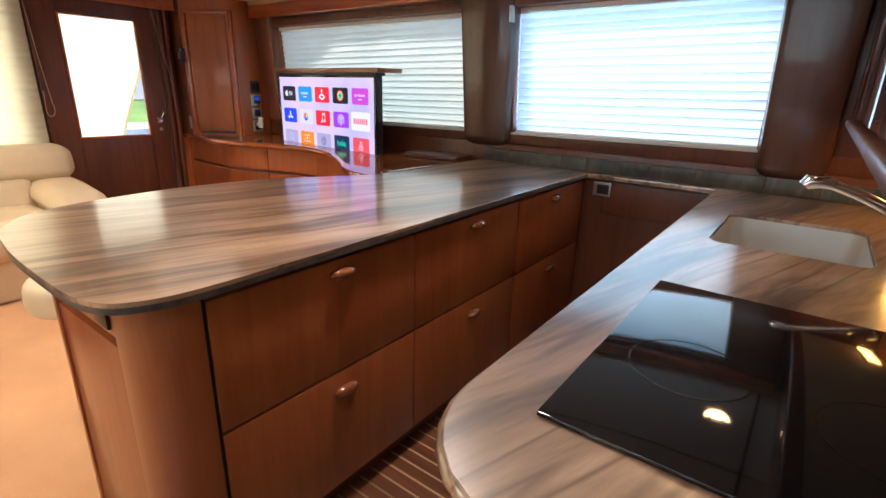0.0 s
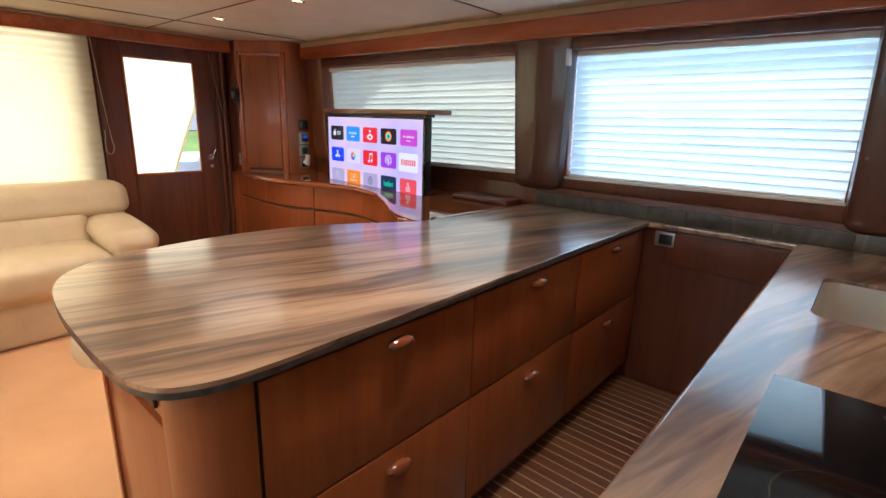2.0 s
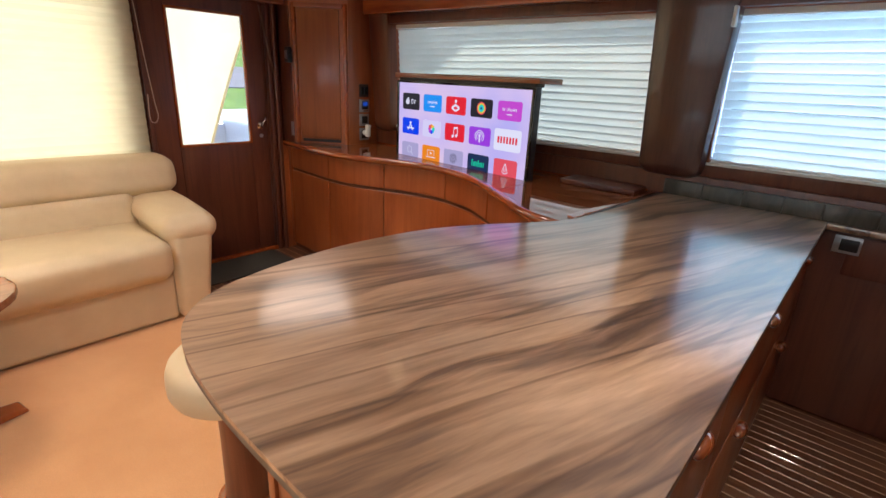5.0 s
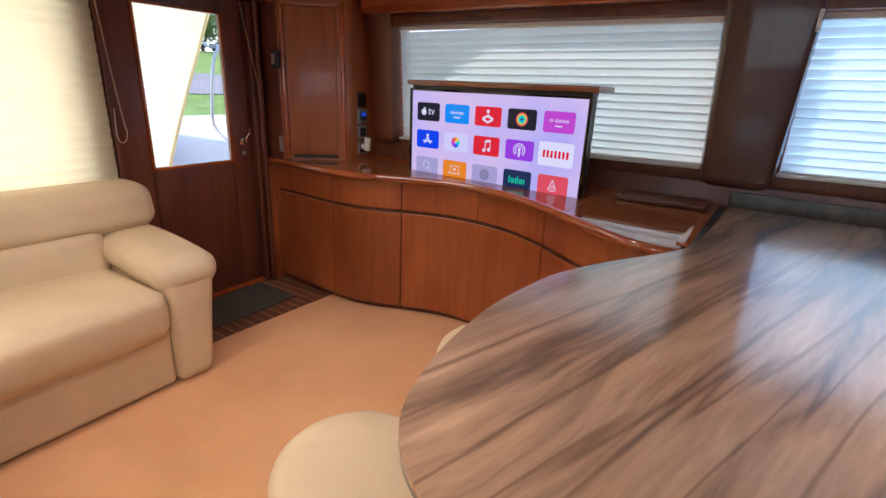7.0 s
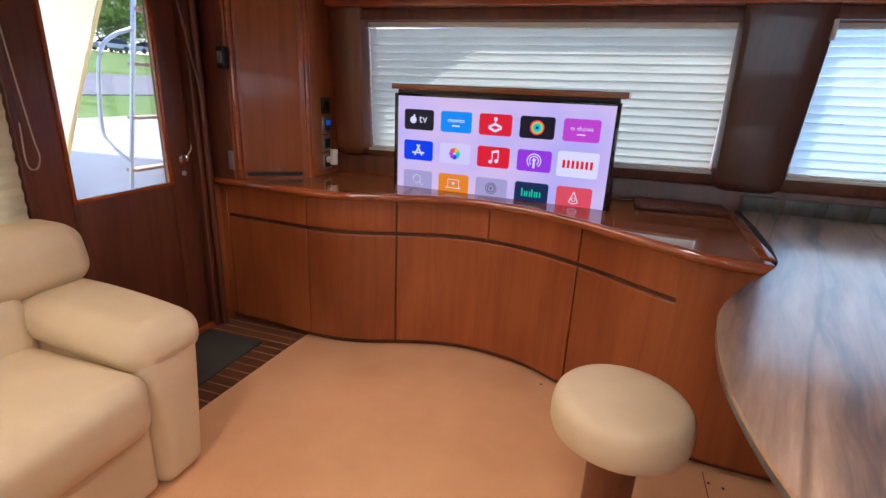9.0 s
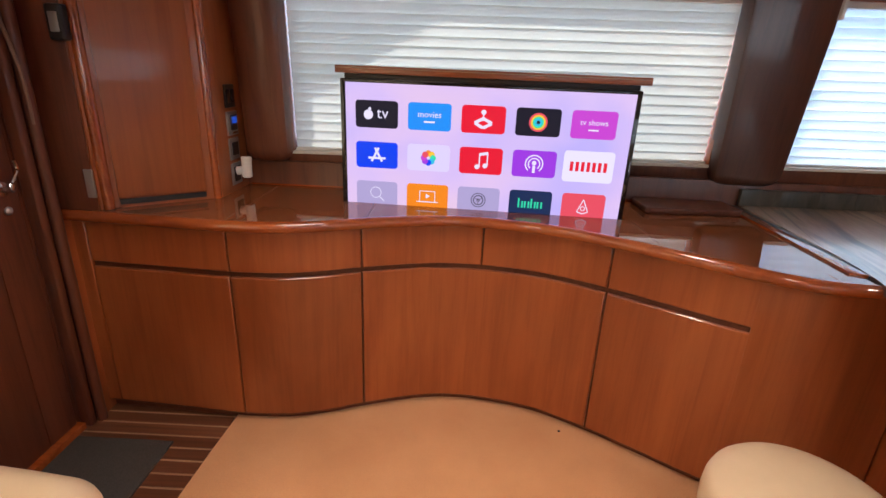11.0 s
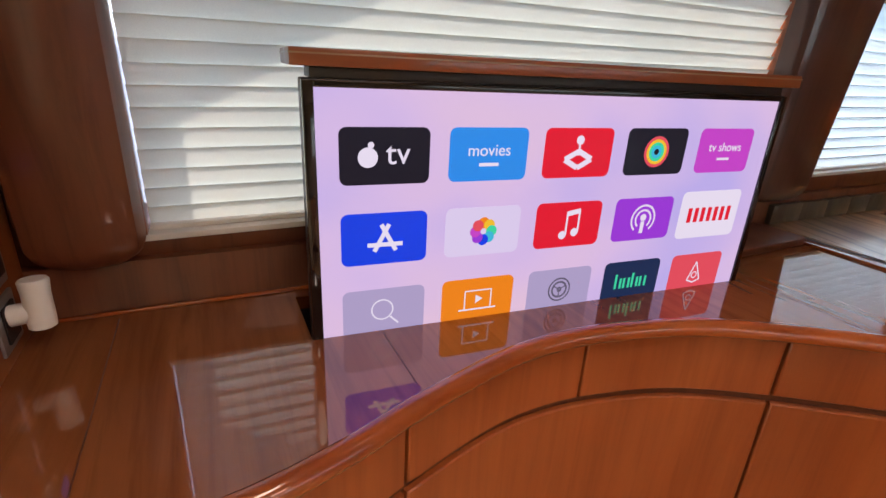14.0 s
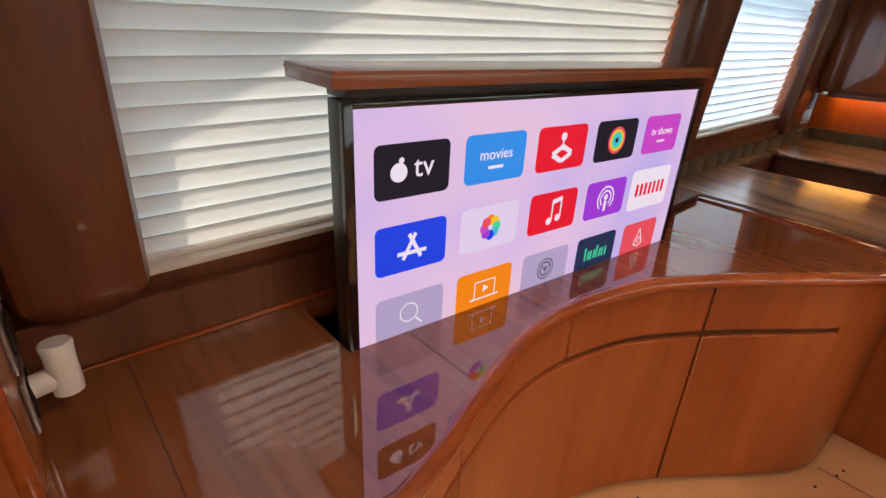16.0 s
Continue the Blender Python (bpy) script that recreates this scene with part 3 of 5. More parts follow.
def post(name, x0, x1, xt0, xt1, z0, label, mat="mahogany_post"):
    """A padded-looking wooden window post, with a rounded foot."""
    p = thing(name, ((x0 + x1) / 2, 3.0, z0), label, "post", kind="structure")
    bm = bmesh.new()
    n, rings = 24, []
    r = 0.06
    zs = [z0 + r * (1 - math.cos(k * math.pi / 12)) for k in range(7)] + [z0 + 0.3, z0 + 0.55, 1.86]
    for z in zs:
        k = (z - z0) / (1.86 - z0)
        a, c = x0 + (xt0 - x0) * k, x1 + (xt1 - x1) * k
        inset = r - math.sqrt(max(0.0, r * r - max(0.0, z0 + r - z) ** 2))
        a, c = a + inset, c - inset
        yo, yi = lean_y(z) + 0.01, lean_y(z) - 0.075 + inset * 0.5
        q = 0.035
        prof = [(a, yo), (a, yi + q), (a + q * 0.3, yi + q * 0.3), (a + q, yi), (c - q, yi), (c - q * 0.3, yi + q * 0.3), (c, yi + q), (c, yo)]
        rings.append([bm.verts.new((x, y, z)) for x, y in prof])
    for r0, r1 in zip(rings, rings[1:]):
        for j in range(8):
            bm.faces.new((r0[j], r0[(j + 1) % 8], r1[(j + 1) % 8], r1[j]))
    bm.faces.new(rings[0][::-1])
    bm.faces.new(rings[-1])
    part("post_body", bm, mat, p)
    return p


post("window_post", -0.845, -0.53, -0.875, -0.495, 1.005, "dark glossy mahogany post between the windows")
post("window_post", 0.80, 1.07, 0.775, 1.08, 0.985, "dark glossy mahogany post beside the galley window")
post("window_post", -2.995, -2.79, -3.01, -2.785, 1.02, "rounded cherry post beside the saloon window", "mahogany_mid")

# aft window and its pleated shade
aw = thing("window_3", (AFT, 0.2, 0.8), "aft saloon window behind a shade", "window", kind="structure")
part("pane", box(AFT - 0.09, AFT - 0.084, -0.95, 1.40, 0.80, 1.90, 0), "clear_glass", aw).visible_shadow = False
shade = thing("pleated_shade", (AFT + 0.04, 0.25, 0.82), "cream pleated cloth shade drawn down behind the sofa", "blind")
bm = bmesh.new()
rows = []
N = 42
for i in range(N + 1):
    z = 0.80 + (1.885 - 0.80) * i / N
    x = AFT + 0.045 + (0.006 if i % 2 else -0.003)
    rows.append([bm.verts.new((x + random.uniform(-0.0015, 0.0015), y, z)) for y in (-1.0, -0.2, 0.6, 1.1, 1.51)])
for r0, r1 in zip(rows, rows[1:]):
    for k in range(4):
        bm.faces.new((r0[k], r0[k + 1], r1[k + 1], r1[k]))
part("pleats", bm, "pleat_cloth", shade, smooth=False)
part("head_rail", box(AFT + 0.02, AFT + 0.075, -1.0, 1.51, 1.885, 1.91, 0.004), "white_plastic", shade)
cord = thing("pull_cord", (-3.44, 1.53, 1.1), "thin looped pull cord hanging beside the shade", "cord")
part("loop", tube(spline([(-3.45, 1.515, 1.89), (-3.45, 1.54, 1.5), (-3.45, 1.565, 1.2), (-3.45, 1.575, 1.12), (-3.45, 1.555, 1.075), (-3.45, 1.525, 1.10), (-3.45, 1.53, 1.25)], 8), 0.0032, 6), "cord_white", cord)

# ---- entry door ----
dr = thing("door_1", (AFT, 1.97, 0.03), "dark varnished cherry door with a large clear pane, shut", "door", kind="structure")
DX0, DX1 = AFT - 0.045, AFT + 0.004
part("hinge_stile", box(DX0, DX1, 1.565, 1.715, 0.03, 1.895, 0.004), "mahogany_dark", dr)
part("lock_stile", box(DX0, DX1, 2.245, 2.38, 0.03, 1.895, 0.004), "mahogany_dark", dr)
part("top_rail", box(DX0, DX1, 1.717, 2.243, 1.795, 1.895, 0.004), "mahogany_dark", dr)
part("lower_panel", box(DX0, DX1, 1.717, 2.243, 0.03, 0.893, 0.004), "mahogany_dark", dr)
part("pane", box(AFT - 0.024, AFT - 0.018, 1.715, 2.245, 0.893, 1.795, 0), "clear_glass", dr).visible_shadow = False
for bmx in (box(DX1 - 0.016, DX1 + 0.008, 1.715, 1.732, 0.893, 1.795, 0.003), box(DX1 - 0.016, DX1 + 0.008, 2.228, 2.245, 0.893, 1.795, 0.003),
            box(DX1 - 0.016, DX1 + 0.008, 1.732, 2.228, 0.893, 0.910, 0.003), box(DX1 - 0.016, DX1 + 0.008, 1.732, 2.228, 1.778, 1.795, 0.003)):
    part("glazing_bead", bmx, "cherry_gloss", dr, "orange varnished bead")
hd = part("door_handle", merge(lathe([(0.024, 0), (0.024, 0.006), (0.012, 0.010), (0.010, 0.04)], (DX1 + 0.002, 2.318, 1.02), 18, Matrix.Rotation(radians(90), 4, "Y")),
                               tube(spline([(DX1 + 0.04, 2.318, 1.02), (DX1 + 0.045, 2.325, 1.05), (DX1 + 0.05, 2.345, 1.085), (DX1 + 0.048, 2.34, 1.115)], 6), 0.007, 8)), "chrome", dr, "chrome lever handle")
part("lock", lathe([(0.014, 0), (0.014, 0.006), (0.008, 0.012)], (DX1 + 0.002, 2.322, 0.945), 16, Matrix.Rotation(radians(90), 4, "Y")), "grey_plate", dr, "small chrome lock")
fr_ = thing("door_frame", (AFT, 2.41, 0), "dark mahogany door jamb with rounded mouldings", "door frame", kind="structure")
part("jamb", box(AFT, AFT + 0.05, 2.395, 2.43, 0.0, 1.875, 0.010, 3), "mahogany_dark", fr_)
part("moulding", tube([(AFT + 0.055, 2.452, 0.0), (AFT + 0.055, 2.452, 1.875)], 0.020, 12), "mahogany_dark", fr_)
part("jamb", box(AFT, AFT + 0.03, 1.535, 1.563, 0.0, 1.875, 0.006, 3), "mahogany_dark", fr_)
part("threshold", box(AFT - 0.1, AFT + 0.03, 1.565, 2.395, -0.012, 0.028, 0.006), "cherry_gloss", fr_)
st = thing("door_strap", (AFT + 0.03, 2.4, 1.3), "narrow cord hung down beside the door jamb", "cord")
part("strap", tube(spline([(AFT + 0.03, 2.36, 1.87), (AFT + 0.06, 2.375, 1.70), (AFT + 0.065, 2.40, 1.55), (AFT + 0.07, 2.43, 1.38), (AFT + 0.065, 2.44, 1.22)], 6), 0.006, 6), "strap_brown", st)

# ---- corner cabinet ----
cab = thing("corner_cabinet", (-3.2, 2.75, 0.905), "tall angled cherry locker standing in the corner on the console", "cabinet")
outer = [(-3.50, 2.512), (-3.345, 2.512), (-3.322, 2.537), (-3.03, 2.752), (-3.008, 2.782), (-3.005, 2.815), (-3.005, 3.055), (-3.50, 3.055)]
part("body", prism(outer, 0.906, TOP - 0.002, 0.0), "cherry_upright", cab, smooth=False)
ang = math.atan2(0.215, 0.292)
dm = Matrix.Translation((-3.322, 2.537, 0)) @ Matrix.Rotation(ang, 4, "Z")
dl = math.hypot(0.215, 0.292)
part("door", move(box(0.028, dl - 0.028, -0.014, 0.004, 0.945, 1.86, 0.003), dm), "cherry_upright", cab)
# thin dark overlay that paints the shade of the recess beside the door
part("side_panel", box(-3.50, -3.35, 2.505, 2.513, 0.906, 1.88, 0.002), "mahogany_dark", cab)
# painted strip for the shaded gap below the locker door
part("toe_gap", move(box(0.030, dl - 0.030, -0.004, 0.004, 0.918, 0.938, 0.001), dm), "gap_shade", cab, "near-black strip for the shade under the door")
part("corner_moulding", tube([(-3.328, 2.534, 0.906), (-3.328, 2.534, 1.90)], 0.020, 14), "cherry_gloss", cab)
part("corner_moulding", tube([(-3.022, 2.765, 0.906), (-3.022, 2.765, 1.90)], 0.016, 14), "cherry_gloss", cab)
part("head_board", move(box(0.0, dl, -0.016, 0.0, 1.87, 1.90, 0.004), dm), "cherry_along", cab)

sp = thing("wall_speaker", (-3.34, 2.46, 1.5), "small black box fixed on the locker's side", "speaker")
part("case", box(-3.372, -3.318, 2.467, 2.505, 1.49, 1.60, 0.010, 3), "black_satin", sp)
part("grille", box(-3.360, -3.330, 2.464, 2.469, 1.515, 1.575, 0.003), "grey_plate", sp, "dull grey badge")
wp = thing("wall_plate", (-3.36, 2.46, 0.99), "narrow grey switch plate low on the locker's side", "switch")
part("plate", box(-3.375, -3.343, 2.497, 2.505, 0.955, 1.06, 0.003), "grey_plate", wp)

FX = -3.005
d1 = thing("light_switch", (FX, 2.93, 1.30), "black rocker switch panel on the locker's edge", "switch")
part("plate", box(FX, FX + 0.008, 2.875, 2.965, 1.265, 1.36, 0.004), "black_satin", d1)
for y in (2.90, 2.94):
    part("rocker", box(FX + 0.008, FX + 0.012, y - 0.014, y + 0.014, 1.285, 1.34, 0.002), "black_gloss", d1)
d2 = thing("thermostat", (FX, 2.93, 1.20), "silver climate control with a lit blue display", "thermostat")
part("plate", box(FX, FX + 0.009, 2.872, 2.972, 1.15, 1.25, 0.006, 3), "grey_plate", d2)
part("bezel", box(FX + 0.009, FX + 0.014, 2.895, 2.955, 1.172, 1.235, 0.003), "black_satin", d2)
part("display", box(FX + 0.014, FX + 0.0155, 2.903, 2.947, 1.200, 1.228, 0.0), "blue_display", d2, "lit blue display")
part("knob", box(FX + 0.009, FX + 0.015, 2.90, 2.955, 1.157, 1.166, 0.002), "chrome", d2)
d3 = thing("switch_plate", (FX, 2.93, 1.09), "dull silver plate with a dark double switch", "switch")
part("plate", box(FX, FX + 0.007, 2.874, 2.968, 1.045, 1.138, 0.004), "grey_plate", d3)
part("rocker", box(FX + 0.007, FX + 0.012, 2.895, 2.95, 1.065, 1.12, 0.003), "black_satin", d3)
d4 = thing("wall_outlet", (FX, 2.93, 0.98), "dull silver socket plate with black outlets", "outlet")
part("plate", box(FX, FX + 0.007, 2.874, 2.968, 0.935, 1.03, 0.004), "grey_plate", d4)
part("socket", box(FX + 0.007, FX + 0.010, 2.893, 2.95, 0.95, 1.015, 0.003), "black_satin", d4)
pg = thing("plug_adapter", (-2.965, 2.92, 1.0), "white barrel-shaped plug-in device in the outlet", "plug")
part("stem", tube([(FX + 0.010, 2.915, 0.995), (-2.962, 2.918, 0.998)], 0.019, 16), "white_plastic", pg)
part("barrel", lathe([(0.012, -0.045), (0.021, -0.043), (0.022, -0.03), (0.0215, 0.02), (0.0235, 0.042), (0.021, 0.046), (0.015, 0.046)], (-2.952, 2.918, 1.012), 24, Matrix.Rotation(radians(-4), 4, "X")), "white_plastic", pg)
part("lens_ring", lathe([(0.013, -0.004), (0.016, 0.0), (0.014, 0.003)], (-2.952, 2.915, 0.966), 16, Matrix.Rotation(radians(-4), 4, "X")), "chrome", pg, "shiny end ring")

# ---- tv console ----
CURVE = spline([(-3.48, 2.522), (-3.20, 2.500), (-3.00, 2.482), (-2.84, 2.472), (-2.67, 2.482), (-2.51, 2.527), (-2.38, 2.580), (-2.15, 2.654), (-1.98, 2.672), (-1.83, 2.656), (-1.64, 2.605), (-1.44, 2.496), (-1.27, 2.380), (-1.10, 2.258), (-0.94, 2.165), (-0.80, 2.137), (-0.55, 2.13)], 10)
CX = [p.x for p in CURVE]
CY = [p.y for p in CURVE]


def front(x):
    return float(np.interp(x, CX, CY))


def ribbon(x0, x1, z0, z1, out, thick, gap=0.0036, n=None, soft=0.0035, flush=False):
    """A panel bent along the console's front; out: how far it stands proud."""
    n = n or max(3, int((x1 - x0) / 0.04))
    c = min(soft, thick * 0.3)
    a, z = x0 + gap, x1 - (0 if flush else gap)
    xs = [a] + list(np.linspace(a + c, z - c, n)) + [z]
    bm = bmesh.new()
    rings = []
    for k, x in enumerate(xs):
        e = 0.004
        d = Vector((e, front(x + e) - front(x), 0)).normalized()
        nrm = Vector((d.y, -d.x, 0))
        drop = c if k == 0 or (k == len(xs) - 1 and not flush) else 0
        p = Vector((x, front(x), 0))
        f, s_, b_ = p + nrm * (out - drop), p + nrm * (out - c), p + nrm * (out - thick)
        rings.append([bm.verts.new((q.x, q.y, h)) for q, h in ((s_, z0), (f, z0 + c), (f, z1 - c), (s_, z1), (b_, z1), (b_, z0))])
    for r0, r1 in zip(rings, rings[1:]):
        for j in range(6):
            bm.faces.new((r0[j], r0[(j + 1) % 6], r1[(j + 1) % 6], r1[j]))
    bm.faces.new(rings[0][::-1])
    bm.faces.new(rings[-1])
    return bm


con = thing("tv_console", (-2.1, 2.8, 0), "long serpentine cherry console with varnished top under the window", "console")
part("plinth", ribbon(-3.50, -0.57, 0.0, 0.045, -0.03, 0.02), "mahogany_dark", con)
# darker wood than the fronts: shade of seams and groove put into colour
part("carcass", ribbon(-3.50, -0.57, 0.03, 0.885, -0.015, 0.02), "mahogany_dark", con)
part("aft_side", box(-3.50, -3.48, 2.46, 3.05, 0.0, 0.885, 0.002), "cherry_upright", con)
SEAMS = (-3.43, -2.870, -2.382, -1.900, -1.430, -1.0381)
for a, c in zip(SEAMS, SEAMS[1:]):
    part("drawer_front", ribbon(a, c, 0.695, 0.868, 0.0, 0.016, flush=c > -1.1), "cherry_upright", con)
for a, c in ((-3.43, -2.870), (-2.870, -2.382), (-2.382, -1.430), (-1.430, -1.0381)):
    part("door", ribbon(a, c, 0.048, 0.672, 0.0, 0.016, flush=c > -1.1), "cherry_upright", con)
part("end_stile", ribbon(-1.038, -0.57, 0.048, 0.868, 0.0, 0.016, 0.0, soft=0.0003), "cherry_upright", con)
part("end_stile", ribbon(-3.50, -3.43, 0.048, 0.868, 0.0, 0.016, 0.001), "cherry_upright", con)

TVL, TVR = Vector((-2.50, 2.812, 0)), Vector((-1.335, 2.722, 0))
TU = (TVR - TVL).normalized()
TN = Vector((-TU.y, TU.x, 0))


def slot_y(x, back):
    p = TVL + TU * ((x - TVL.x) / TU.x)
    return p.y - 0.004 + (0.205 if back else 0)


XT0, XT1 = -3.50, -0.775
SX0, SX1 = -2.503, -1.322
bm = bmesh.new()
xs = sorted(set([round(float(v), 4) for v in np.linspace(XT0, XT1, 70)] + [SX0, SX1]))
Z1, Z0 = 0.905, 0.872
cols = {}
for x in xs:
    f = front(x) - 0.022
    ys = [f, slot_y(x, False), slot_y(x, True), PORT - 0.002]
    cols[x] = [[bm.verts.new((x, y, z)) for y in ys] for z in (Z1, Z0)]
for x0, x1 in zip(xs, xs[1:]):
    hole = x0 >= SX0 - 1e-6 and x1 <= SX1 + 1e-6
    for k in range(3):
        if k == 1 and hole:
            continue
        a, c = cols[x0][0], cols[x1][0]
        bm.faces.new((a[k], c[k], c[k + 1], a[k + 1]))
        a, c = cols[x0][1], cols[x1][1]
        bm.faces.new((a[k + 1], c[k + 1], c[k], a[k]))
    if hole:
        for k in (1, 2):
            bm.faces.new((cols[x0][0][k], cols[x1][0][k], cols[x1][1][k], cols[x0][1][k]))
for x in (SX0, SX1):
    bm.faces.new((cols[x][0][1], cols[x][0][2], cols[x][1][2], cols[x][1][1]))
part("top", bm, "cherry_top", con, "glossy varnished cherry top", smooth=False)
edge = [(x, front(x) - 0.022, 0.8855) for x in np.linspace(XT0, XT1, 110)]
part("edge_moulding", tube(edge, 0.0225, 14), "cherry_gloss", con, "orange glossy bullnose edge")
part("back_moulding", box(-2.99, XT1, PORT - 0.013, PORT - 0.003, 0.906, 0.914, 0.003, 2), "cherry_gloss", con)
for z, nm in ((0.30, "slot_well"),):
    w0, w1 = TVL - TU * 0.0, TVR
    bm = hexa([tuple(w0 + TN * 0.0 + Vector((0, 0, z))), tuple(w1 + Vector((0, 0, z))), tuple(w1 + TN * 0.2 + Vector((0, 0, z))), tuple(w0 + TN * 0.2 + Vector((0, 0, z)))],
              [tuple(w0 - TU * 0.012 - TN * 0.012 + Vector((0, 0, 0.871))), tuple(w1 + TU * 0.02 - TN * 0.012 + Vector((0, 0, 0.871))), tuple(w1 + TU * 0.02 + TN * 0.212 + Vector((0, 0, 0.871))), tuple(w0 - TU * 0.012 + TN * 0.212 + Vector((0, 0, 0.871)))], 0)
    bm.faces.ensure_lookup_table()
    bmesh.ops.delete(bm, geom=[f for f in bm.faces if f.calc_center_median().z > 0.86], context="FACES")
    part(nm, bm, "black_satin", con, "black lined well for the television", smooth=False)
for x in (-2.36, -1.30, -2.86):
    part("top_inlay", box(x - 0.0012, x + 0.0012, front(x) + 0.01, slot_y(x, False) - 0.01 if x > -2.5 else PORT - 0.03, 0.9045, 0.9056, 0), "mahogany_dark", con, "fine dark seam line", smooth=False)

tb = thing("serving_board", (-0.97, 2.93, 0.905), "dark mahogany slab lying on the console", "board")
part("board", prism([(p.x, p.y) for p in (Vector((-1.195, 2.845)), Vector((-1.18, 2.832)), Vector((-0.79, 2.845)), Vector((-0.775, 2.858)), Vector((-0.775, 3.02)), Vector((-0.79, 3.034)), Vector((-1.18, 3.034)), Vector((-1.195, 3.02)))], 0.9055, 0.932, 0.005), "mahogany_dark", tb)

# ---- television on its lift ----
LID = 1.455
tv = thing("television", (-1.92, 2.77, 0.905), "flat television risen from the console on a lift, switched on", "television")


def tvm(u, h, d=0.0):
    """A pose on the screen: u metres along it, h up, d proud of it; x runs along, y up, z out."""
    p = TVL + TU * u - TN * d
    m_ = Matrix(((TU.x, 0, -TN.x, p.x), (TU.y, 0, -TN.y, p.y), (0, 1, 0, h), (0, 0, 0, 1)))
    return m_


W = (TVR - TVL).length
ST, SB = LID - 0.062, 0.80
part("housing", move(box(0.0, W, SB, ST + 0.014, -0.055, -0.001, 0.004), tvm(0, 0)), "black_satin", tv)
part("screen", move(box(0.020, W - 0.018, SB, ST, -0.002, 0.0012, 0), tvm(0, 0)), "screen_back", tv, "lit lavender-pink screen")
for a, c in ((0.0, 0.020), (W - 0.018, W)):
    part("bezel", move(box(a, c, SB, ST + 0.012, -0.01, 0.006, 0.002), tvm(0, 0)), "black_gloss", tv)
part("bezel", move(box(0.020, W - 0.018, ST, ST + 0.012, -0.01, 0.006, 0.002), tvm(0, 0)), "black_gloss", tv)
part("lift_rail", move(box(0.015, W - 0.010, ST + 0.014, LID - 0.029, -0.09, -0.004, 0.003), tvm(0, 0)), "black_satin", tv)
part("lid", move(box(-0.018, W + 0.026, LID - 0.029, LID, -0.205, 0.012, 0.003), tvm(0, 0)), "cherry_along", tv, "varnished cherry lid carried on top")
part("lid_edge", move(box(-0.019, W + 0.027, LID - 0.010, LID - 0.007, -0.206, 0.0128, 0.0), tvm(0, 0)), "holly_strip", tv)


def tile(u, h, w, hh, r=0.014):
    pts = []
    for cx, cy, a0 in ((u + w - r, h + hh - r, 0), (u + r, h + hh - r, 90), (u + r, h + r, 180), (u + w - r, h + r, 270)):
        for k in range(5):
            a = radians(a0 + 22.5 * k)
            pts.append((cx + r * math.cos(a), cy + r * math.sin(a)))
    return prism(pts, 0.0013, 0.0022)


def disc(u, h, r, z=0.003, inner=0.0, seg=24, a0=0, a1=360):
    bm = bmesh.new()
    o = [bm.verts.new((u + r * math.cos(radians(a0 + (a1 - a0) * k / seg)), h + r * math.sin(radians(a0 + (a1 - a0) * k / seg)), z)) for k in range(seg + 1)]
    if inner:
        i_ = [bm.verts.new((u + inner * math.cos(radians(a0 + (a1 - a0) * k / seg)), h + inner * math.sin(radians(a0 + (a1 - a0) * k / seg)), z)) for k in range(seg + 1)]
        for k in range(seg):
            bm.faces.new((i_[k], o[k], o[k + 1], i_[k + 1]))
    else:
        bm.faces.new(o[:-1] if a1 - a0 == 360 else o)
    return bm


def bar(u0, h0, u1, h1, t, z=0.003):
    d = Vector((u1 - u0, h1 - h0)).normalized() * t / 2
    bm = bmesh.new()
    bm.faces.new([bm.verts.new((x, y, z)) for x, y in ((u0 - d.y, h0 + d.x), (u0 + d.y, h0 - d.x), (u1 + d.y, h1 - d.x), (u1 - d.y, h1 + d.x))])
    return bm


TW, TH, PU, PH = 0.174, 0.107, 0.2145, 0.163
U0, H0 = 0.060, ST - 0.066 - TH
ICONS = (("ic_black", "ic_blue", "ic_red", "ic_black", "ic_magenta"), ("ic_deepblue", "ic_pale", "ic_red", "ic_purple", "ic_white"), ("ic_lilac", "ic_orange", "ic_lilac", "ic_navy", "ic_coral"))
at0 = tvm(0, 0)


def put(name, bm, mat, icon):
    part(name, move(bm, at0), mat, icon, smooth=False)


